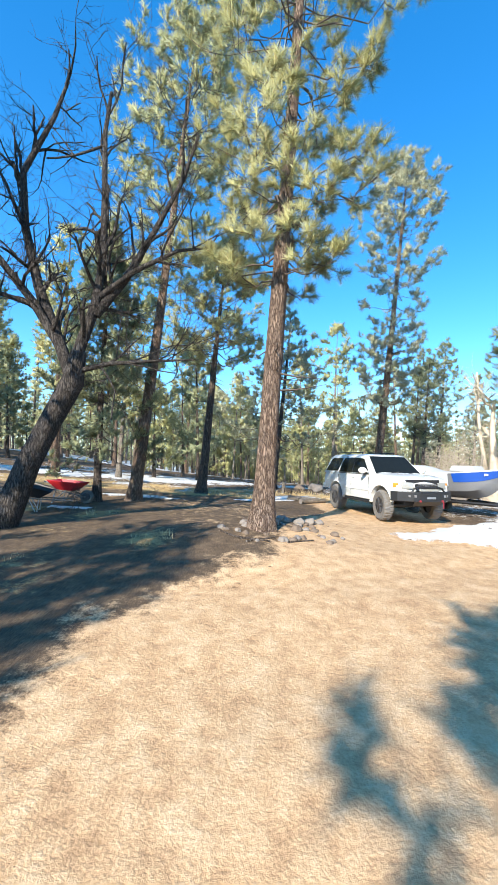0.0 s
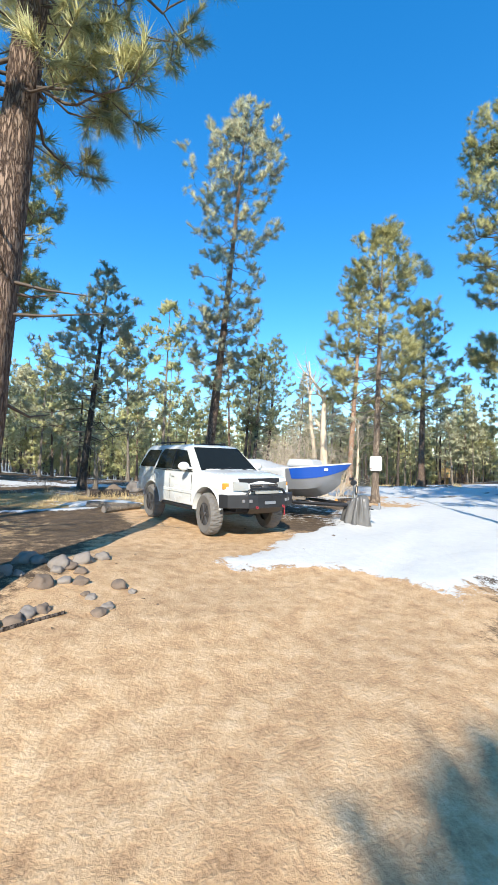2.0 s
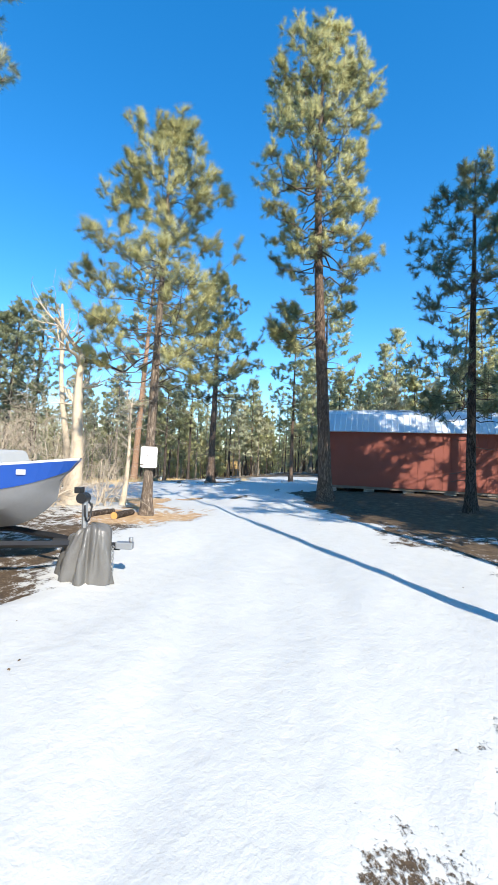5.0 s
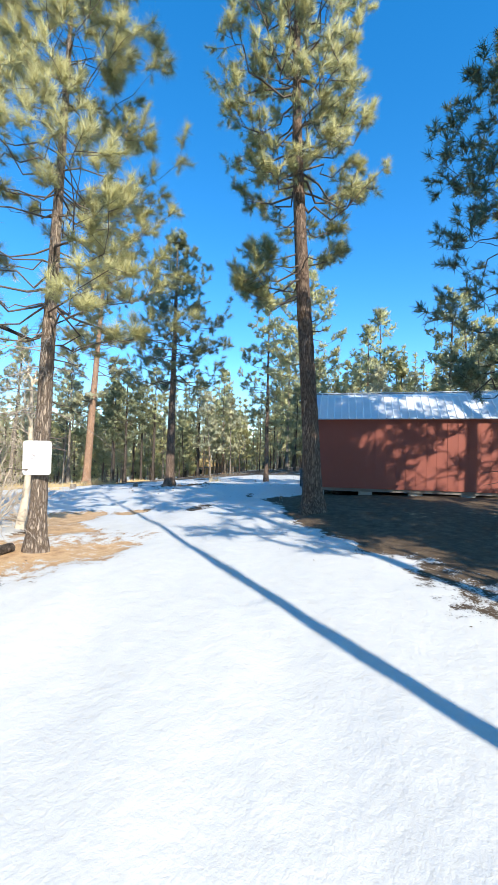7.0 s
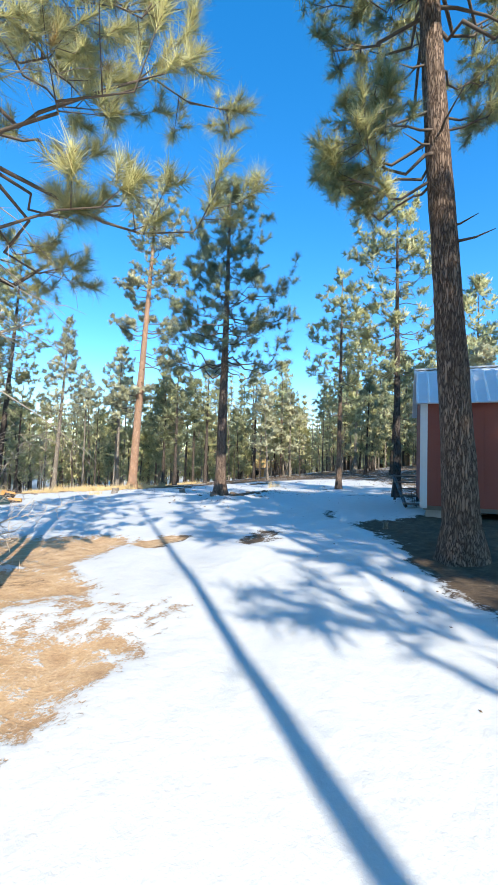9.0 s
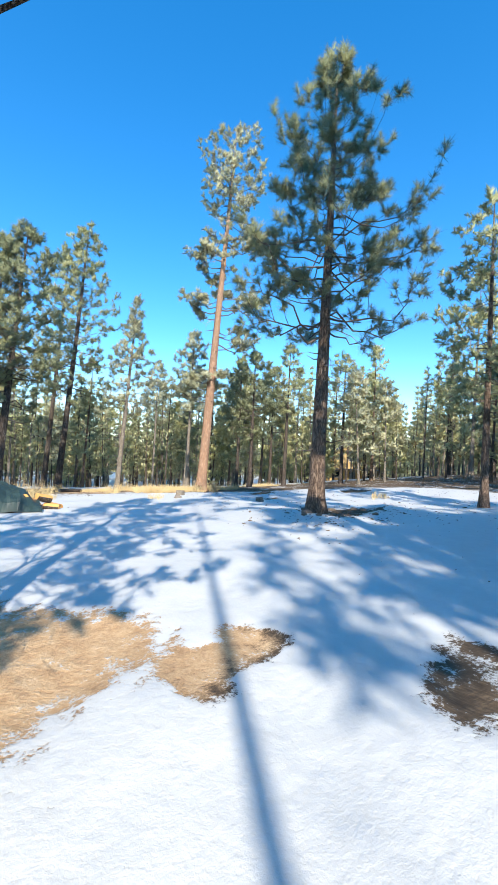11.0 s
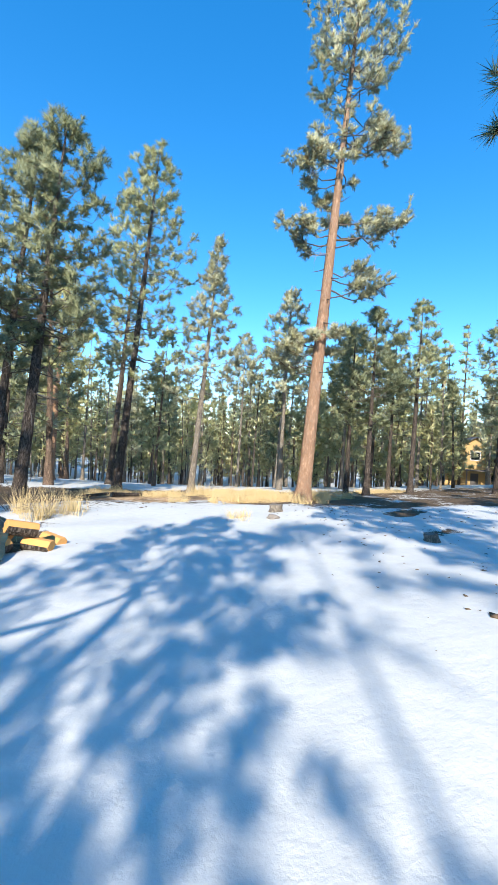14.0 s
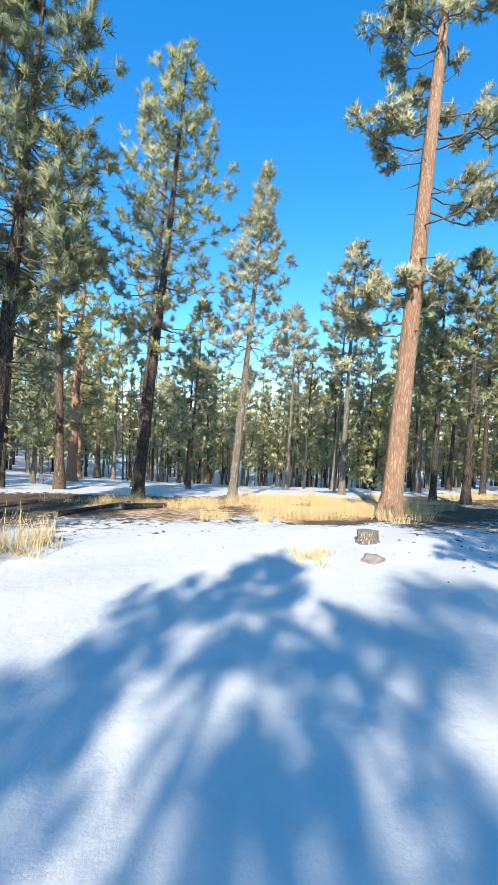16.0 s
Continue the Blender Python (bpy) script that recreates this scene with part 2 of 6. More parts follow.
def wobble(x, y, k, seed):
    r = np.random.default_rng(seed)
    out = np.zeros_like(x)
    for i in range(7):
        a = r.uniform(0, 6.28)
        f = k * r.uniform(0.5, 2.2)
        out += np.sin((x * math.cos(a) + y * math.sin(a)) * f + r.uniform(0, 6.28)) / (1 + i * 0.25)
    return out / 3.0


def cover(x, y):
    """Snow, bare soil and dry grass, each 0 to 1."""
    w1, w2 = wobble(x, y, 0.5, 3), wobble(x, y, 1.9, 4)
    x, y = x + 0.45 * wobble(x, y, 1.3, 21) + 0.2 * wobble(x, y, 3.5, 23), y + 0.45 * wobble(x, y, 1.3, 22) + 0.2 * wobble(x, y, 3.5, 24)
    snow = 0.36 + 0.13 * w1 + 0.12 * w2
    r = np.hypot(x - 15, y - 25)
    # the open snow of the clearing and the drive
    clear = np.maximum.reduce([blob(x, y, 11.5, 11.5, 5.2, 2.6, 40), blob(x, y, 15, 19, 4.6, 5.2, 0), blob(x, y, 19.5, 27, 6.2, 7.5, -15), blob(x, y, 26, 25.5, 7.5, 6.0, 20), blob(x, y, 20, 19, 4.5, 3.5, 0), blob(x, y, 10.0, 8.6, 3.0, 1.7, 25), blob(x, y, 7.2, 9.7, 3.3, 1.5, 18)])
    snow = np.maximum(snow, 0.42 + 0.5 * clear + 0.05 * w2)
    bare = np.maximum.reduce([blob(x, y, -1, 4, 5.0, 8.5, 0), blob(x, y, 3.0, 8.4, 2.0, 2.6, 0), blob(x, y, 4.3, 12.4, 1.6, 2.8, 12), blob(x, y, 19.2, 8.5, 4.7, 2.9, -45), blob(x, y, 21.6, 11.3, 4.2, 1.6, -52), blob(x, y, -4, 11, 7, 4.5, 0), blob(x, y, 7.2, 4.2, 3.5, 2.5, 30)])
    snow = snow - 0.75 * bare
    snow = np.maximum(snow, np.maximum(0.86 * blob(x, y, 6.6, 10.35, 2.6, 1.15, 24), 0.74 * blob(x, y, 5.3, 9.6, 1.9, 0.75, 22)))
    strips = np.maximum.reduce([0.85 * blob(x, y, -9, 22, 9, 2.0, 4), 0.8 * blob(x, y, -2, 25, 8, 1.6, -3), 0.8 * blob(x, y, -3.6, 13.9, 1.8, 0.5, 8), 0.8 * blob(x, y, -4.6, 11.0, 0.8, 0.35, 0), 0.8 * blob(x, y, 0.9, 15.0, 1.5, 0.6, 10), 0.8 * blob(x, y, 2.0, 16.6, 1.2, 0.6, 0)])
    snow = np.maximum(snow, strips * (0.85 + 0.2 * w2))
    snow = snow - 0.5 * np.maximum.reduce([0.62 * blob(x, y, 12.5, 15.8, 2.0, 1.6), 1.1 * blob(x, y, 14.2, 19.3, 1.5, 2.0, 0), 1.0 * blob(x, y, 13.1, 17.3, 1.2, 1.3, 0), 1.0 * blob(x, y, 17.0, 17.0, 0.8, 0.5, 30), 1.0 * blob(x, y, 15.8, 18.3, 0.7, 0.4, 60), 0.95 * blob(x, y, 19.8, 17.4, 0.9, 0.35, 40), 0.95 * blob(x, y, 24.6, 28.2, 0.7, 0.35, 20), 0.9 * blob(x, y, 26.5, 31.5, 1.2, 0.4, 25), 0.9 * blob(x, y, 28.5, 33.5, 1.6, 0.5, 20), 0.95 * blob(x, y, 30.5, 29.0, 1.4, 0.5, 30), blob(x, y, 17.6, 13.4, 0.9, 0.8), blob(x, y, 22.4, 22.7, 1.4, 0.8, 0), blob(x, y, 25.6, 36.5, 3.0, 1.6, 10), blob(x, y, 19.5, 39.5, 5.0, 1.6, -12), blob(x, y, 14.7, 29.7, 2.4, 1.4, 30)])
    snow = snow - (0.19 + 0.14 * w2) * sstep(36.0, 39.5, y - 0.15 * (x - 22)) + 0.58 * sstep(39.5, 44, y)
    snow = snow - 0.1 * sstep(35, 70, r) - 0.5 * sstep(75, 130, r)
    dirt = 0.25 + 0.2 * w1
    dirt = np.maximum(dirt, 0.95 * np.maximum.reduce([blob(x, y, 4.0, 9.0, 2.8, 3.2, 20), blob(x, y, 2.6, 6.0, 2.4, 4.5, -20), blob(x, y, 0.8, 0.5, 2.6, 6, 0), blob(x, y, 4.0, 13, 1.8, 3.4, 0), blob(x, y, 12.4, 15.6, 2.6, 1.9), blob(x, y, 14.2, 19.3, 2.1, 2.6), (0.6 + 0.3 * w2) * blob(x, y, 24, 38, 8, 3.0, 6), blob(x, y, 7.2, 4.2, 3.5, 2.5, 30)]))
    grass = 0.18 + 0.15 * w1 + 0.15 * w2
    grass = np.maximum(grass, 0.8 * np.maximum.reduce([blob(x, y, 25.5, 36.8, 3.6, 1.3, 8), (0.72 + 0.28 * w2) * blob(x, y, 22, 39.3, 6, 2.0, 3), (0.7 + 0.3 * w2) * blob(x, y, 30, 42, 9, 3, 0), blob(x, y, 1, 17.5, 9, 2.0, 0), blob(x, y, -6, 17.6, 9, 2.0, 3), (0.44 + 0.3 * w2) * blob(x, y, -4.5, 8.0, 4.0, 4.5), blob(x, y, 14.6, 30.5, 1.8, 1.2), blob(x, y, 31, 26, 4, 3)]))
    return np.clip(snow, 0, 1), np.clip(dirt, 0, 1), np.clip(grass, 0, 1)


def ground_z(x, y):
    x, y = np.asarray(x, float), np.asarray(y, float)
    s = cover(x, y)[0]
    bumps = 0.03 * wobble(x, y, 1.6, 8) + 0.012 * wobble(x, y, 6.0, 9)
    d = path_distance(x, y)
    rut = -0.035 * np.exp(-((np.abs(d) - 0.78) / 0.16) ** 2)
    return base_height(x, y) + bumps + 0.05 * sstep(0.42, 0.6, s) + rut


def gz(x, y):
    return float(ground_z(np.array([x]), np.array([y]))[0])


def axis_steps(lo, hi, step, far):
    core = list(np.arange(lo, hi + 1e-6, step))
    out, s, a = [], step, hi
    while a < far:
        s *= 1.16
        a += s
        out.append(a)
    back, s, a = [], step, lo
    while a > -far:
        s *= 1.16
        a -= s
        back.append(a)
    return np.array(back[::-1] + core + out)


gx, gy = axis_steps(-9, 34, 0.2, 2500), axis_steps(-4, 46, 0.2, 2500)
X, Y = np.meshgrid(gx, gy, indexing="ij")
Z = ground_z(X.ravel(), Y.ravel())
nx, ny = len(gx), len(gy)
ii, jj = np.meshgrid(np.arange(nx - 1), np.arange(ny - 1), indexing="ij")
i0 = (ii * ny + jj).ravel()
me = smooth(mesh_np("ground", np.stack([X.ravel(), Y.ravel(), Z], 1), np.stack([i0, i0 + ny, i0 + ny + 1, i0 + 1], 1)))
cs, cd, cg = cover(X.ravel(), Y.ravel())
att = me.color_attributes.new("cover", "FLOAT_COLOR", "POINT")
att.data.foreach_set("color", np.stack([cs, cd, cg, np.ones_like(cs)], 1).astype(np.float32).ravel())
tagged(part_me("ground", me, M_GROUND), "forest ground of needles, orange soil, dry grass and patchy snow", "ground", kind="structure")


# ---- trees ----
def unit(v):
    return v / np.maximum(np.linalg.norm(v, axis=-1, keepdims=True), 1e-9)


def tube(points, radii, sides, rough=0.0, seed=0, close=True):
    """Rings of vertices along a line of points."""
    points, radii = np.asarray(points, float), np.asarray(radii, float)
    n = len(points)
    tan = unit(np.gradient(points, axis=0))
    ref = np.array([0.0, 0.0, 1.0]) if abs(tan[0][2]) < 0.9 else np.array([1.0, 0.0, 0.0])
    u = unit(np.cross(tan, ref))
    v = np.cross(tan, u)
    a = np.linspace(0, 2 * np.pi, sides, endpoint=False)
    rr = np.repeat(radii[:, None], sides, 1)
    if rough:
        r = np.random.default_rng(seed)
        ph = r.uniform(0, 6.28, 8)
        zz = np.arange(n)[:, None] / n
        for k in range(6):
            rr = rr * (1 + rough * 0.35 * np.sin(a[None] * (2 + k) + ph[k] + zz * (2 + 3 * k)))
        rr = rr * (1 + rough * 0.5 * r.standard_normal(rr.shape))
    p = points[:, None] + rr[..., None] * (np.cos(a)[None, :, None] * u[:, None] + np.sin(a)[None, :, None] * v[:, None])
    i = np.arange((n - 1) * sides).reshape(n - 1, sides)
    j = np.roll(i, -1, 1)
    f = np.stack([i, j, j + sides, i + sides], -1).reshape(-1, 4)
    return p.reshape(-1, 3), f


class Heap:
    """Gathers vertices and faces of one mesh."""

    def __init__(self):
        self.v, self.f, self.n = [], [], 0

    def add(self, v, f):
        self.v.append(v)
        self.f.append(f + self.n)
        self.n += len(v)

    def mesh(self, name):
        return mesh_np(name, np.concatenate(self.v), np.concatenate(self.f))


def needle_tufts(pos, dirs, size, count, width, r, axis=None):
    """Round sprays of single needles at the ends of twigs, with the outward way of each tuft."""
    n = len(pos)
    d = unit(dirs[:, None] * 0.65 + r.standard_normal((n, count, 3)) * 0.55 + np.array([0, 0, 0.1]))
    ln = size[:, None] * r.uniform(0.65, 1.1, (n, count))
    start = pos[:, None] + dirs[:, None] * (r.uniform(-0.75, 0.1, (n, count)) * size[:, None])[..., None]
    side = unit(np.cross(d, r.standard_normal((n, count, 3)))) * (width * size[:, None] * r.uniform(0.7, 1.3, (n, count)))[..., None]
    tip = start + d * ln[..., None]
    v = np.stack([start - side, start + side, tip], 2)
    out = pos * np.array([1.0, 1.0, 0.0]) if axis is None else pos - axis
    core = (pos - dirs * size[:, None] * 0.35)[:, None]
    way = unit(unit(0.5 * (start + tip) + 0.25 * (tip - start) - core) * 0.75 + unit(out)[:, None] * 0.3 + np.array([0, 0, 0.22]))
    flip = np.einsum("nki,nki->nk", np.cross(v[:, :, 1] - v[:, :, 0], v[:, :, 2] - v[:, :, 0]), way) < 0
    v[flip] = v[flip][:, [1, 0, 2]]
    v = v.reshape(-1, 3)
    return v, np.arange(len(v)).reshape(-1, 3), np.repeat(way.reshape(-1, 3), 3, 0)


def needle_mesh(name, v, f, way):
    me = mesh_np(name, v, f)
    smooth(me)
    me.attributes.new("custom_normal", "FLOAT_VECTOR", "POINT").data.foreach_set("vector", np.ascontiguousarray(way, dtype=np.float32).ravel())
    return me


def crown_out(kind, u):
    """Reach of the limbs at u, from the crown's foot 0 to its top 1."""
    if kind == "cone":
        return max(0.06, (1 - u) ** 0.85)
    if kind == "egg":
        return max(0.07, math.sin(math.pi * min(1, 0.40 + 0.58 * u)) ** 0.9)
    if kind == "tall":
        return max(0.08, (0.45 + 0.78 * u) * (1 - u ** 5))
    return max(0.07, math.sin(math.pi * min(1, 0.26 + 0.72 * u)) ** 0.95)


def pine_meshes(seed, height, radius, foot, reach, limbs, kind="round", lean=(0, 0), tufts=7, needle_count=22, size=0.30, width=0.045, sides=14, rings=26, stubs=6, droop=0.12, gaps=0.0, bend=0.0, bow=(0, 0), twig=True, chosen=(), bare=0):
    """Trunk, limbs, needles and dead twigs of one pine, with its foot at the origin."""
    r = np.random.default_rng(seed)
    hs = np.linspace(-0.15, height, rings)
    u = np.clip(hs / height, 0, 1)
    wig = bend * np.sin(u * 5 + seed)
    arch = 5.8 * u ** 1.7 * (1 - u)
    axis = np.stack([lean[0] * u + wig * 0.3 + bow[0] * arch, lean[1] * u + wig * 0.2 + bow[1] * arch, hs], 1)
    rad = radius * ((1 - u) ** 0.75 * 0.97 + 0.03) * (1 + 0.65 * np.exp(-np.maximum(hs, 0) / 0.28))
    tv, tf = tube(axis, rad, sides, 0.05, seed)
    trunk = mesh_np("trunk", tv, tf)
    smooth(trunk)

    def along(h):
        return np.array([np.interp(h, hs, axis[:, k]) for k in range(3)])

    wood, dead, pos, dirs, sz = Heap(), Heap(), [], [], []
    az = r.uniform(0, 6.28)
    up = np.array([0, 0, 1.0])
    # limbs stand in loose whorls, with open air between them
    levels = foot + (height * 0.985 - foot) * np.sort(r.uniform(0, 1, limbs)) ** 0.92
    step = max(0.34, (height - foot) / 26)
    levels = np.sort(np.round(levels / step) * step + r.normal(0, step * 0.16, limbs))
    levels = np.clip(levels, foot * 0.97, height * 0.985)
    for k, h in enumerate(list(levels) + [c[0] for c in chosen]):
        uu = min(1.0, max(0.0, (h - foot) / (height - foot)))
        if k < limbs and r.uniform() < gaps * (1 - uu * 0.6):
            continue
        az += 2.4 + r.uniform(-0.5, 0.5)
        ln = reach * crown_out(kind, uu) * r.uniform(0.5, 1.15)
        if k >= limbs:
            az, ln, uu = radians(chosen[k - limbs][1]), chosen[k - limbs][2], 0.3
        el = -0.22 + 0.75 * uu ** 1.3 + r.uniform(-0.18, 0.18)
        if k >= limbs and len(chosen[k - limbs]) > 3:
            el = chosen[k - limbs][3]
        o = along(h)
        out = np.array([math.cos(az), math.sin(az), 0.0])
        m = 7 if twig else 4
        s = np.linspace(0, 1, m)
        curve = o + ln * (s[:, None] * (out * math.cos(el)) + up * (s[:, None] * math.sin(el) - droop * np.sin(s[:, None] * 2.6) + 0.34 * s[:, None] ** 2.4))
        curve[1:] += r.standard_normal((m - 1, 3)) * (0.055 if k < limbs else 0.035) * ln
        base = radius * 0.18 * (1 - 0.72 * uu) * min(1.0, 0.35 + ln / reach * 0.65)
        if k >= limbs:
            base = max(base, 0.017 * ln)
        cv, cf = tube(curve, base * (1 - 0.82 * s), (5 if needle_count > 27 else 4) if twig else 3)
        wood.add(cv, cf)
        nt = max(2, int(round(0.74 * tufts * (0.35 + 0.75 * ln / reach) * ((1.7 if len(chosen[0]) > 3 else 2.6) if k >= limbs else 1.0))))
        main = unit(curve[-1] - curve[-3])
        sid = unit(np.cross(main, up))
        # side shoots, each with a bunch of tufts about its end
        shoots = max(2, int(round(nt / 2.3)))
        for q in range(shoots):
            a = r.uniform(0.34, 1.0) ** 0.7
            p0 = np.array([np.interp(a, s, curve[:, i]) for i in range(3)])
            td = unit(main * r.uniform(0.25, 0.9) + sid * (1 if q % 2 else -1) * r.uniform(0.3, 1.0) + up * r.uniform(-0.3, 0.5))
            tl = ln * r.uniform(0.14, 0.34) * (1.25 - 0.55 * a) + 0.10
            bendz = r.uniform(-0.12, 0.2) * tl
            mid = p0 + td * tl * 0.55 + up * (-0.07 * tl)
            end = p0 + td * tl + up * bendz
            if twig:
                bv, bf = tube([p0, mid, end], [base * 0.34, base * 0.22, base * 0.10], 3)
                wood.add(bv, bf)
            ed = unit(end - mid)
            pos.append(end), dirs.append(ed), sz.append(size * r.uniform(0.9, 1.25))
            for j in range(4):
                if r.uniform() < 0.9:
                    b0 = mid + (end - mid) * r.uniform(-0.3, 0.9)
                    dd = unit(ed * 0.6 + r.standard_normal(3) * 0.62 + up * 0.12)
                    e2 = b0 + dd * size * r.uniform(0.5, 1.15)
                    if twig and j < 1 and needle_count > 27:
                        bv, bf = tube([b0, e2], [base * 0.16, base * 0.08], 3)
                        wood.add(bv, bf)
                    pos.append(e2), dirs.append(dd), sz.append(size * r.uniform(0.65, 1.1))
        pos.append(curve[-1]), dirs.append(unit(curve[-1] - curve[-2])), sz.append(size * 1.1)
    for k in range(stubs):
        h = foot * r.uniform(0.35, 1.0)
        a = r.uniform(0, 6.28)
        o = along(h)
        d = np.array([math.cos(a), math.sin(a), r.uniform(-0.35, 0.15)])
        ln = reach * r.uniform(0.08, 0.38)
        pts = [o, o + d * ln * 0.5 + [0, 0, -0.03], o + d * ln + r.standard_normal(3) * 0.1 * ln]
        cv, cf = tube(pts, [radius * 0.12, radius * 0.07, radius * 0.02], 4)
        wood.add(cv, cf)
    # bare grey limbs under the crown, forked and hanging
    for k in range(bare):
        h = foot * r.uniform(0.62, 1.0) + (height - foot) * 0.35 * r.uniform(0, 1) ** 2
        a = r.uniform(0, 6.28)
        d = np.array([math.cos(a), math.sin(a), r.uniform(-0.35, 0.25)])
        ln = reach * r.uniform(0.32, 0.68)
        s = np.linspace(0, 1, 5)
        pts = along(h) + d * (ln * s)[:, None] - up * (0.30 * ln * s ** 2)[:, None]
        pts[1:] += r.standard_normal((4, 3)) * 0.022 * ln
        cv, cf = tube(pts, radius * 0.07 * (1 - 0.85 * s), 4)
        dead.add(cv, cf)
        for q in range(9):
            g = r.uniform(0.25, 1.0)
            p0 = np.array([np.interp(g, s, pts[:, i]) for i in range(3)])
            dd = unit(d + r.standard_normal(3) * 0.7 - up * 0.45) * ln * r.uniform(0.12, 0.34)
            k2 = p0 + dd * 0.5 + r.standard_normal(3) * 0.04
            cv, cf = tube([p0, k2, p0 + dd - up * 0.08 * ln], [radius * 0.026, radius * 0.018, radius * 0.008], 3)
            dead.add(cv, cf)
    made = [trunk, wood.mesh("branching"), needle_mesh("crown", *needle_tufts(np.array(pos), np.array(dirs), np.array(sz), needle_count, width, r))]
    return made + [dead.mesh("dead_branching")] if bare else made


def put_tree(name, meshes, mats, x, y, label, group="", turn=0.0, scale=1.0, sink=0.0, category="tree"):
    top = empty(name, pose(x, y, gz(x, y) - sink, 0, 0, turn) @ Matrix.Scale(scale, 4), label, category, group)
    for nm, me, mt in zip(("trunk", "branching", "crown", "dead_branching"), meshes, mats):
        ob = part_me(nm, me, mt, top)
        if nm != "trunk":
            ob["kind"] = "stuff"
    return top


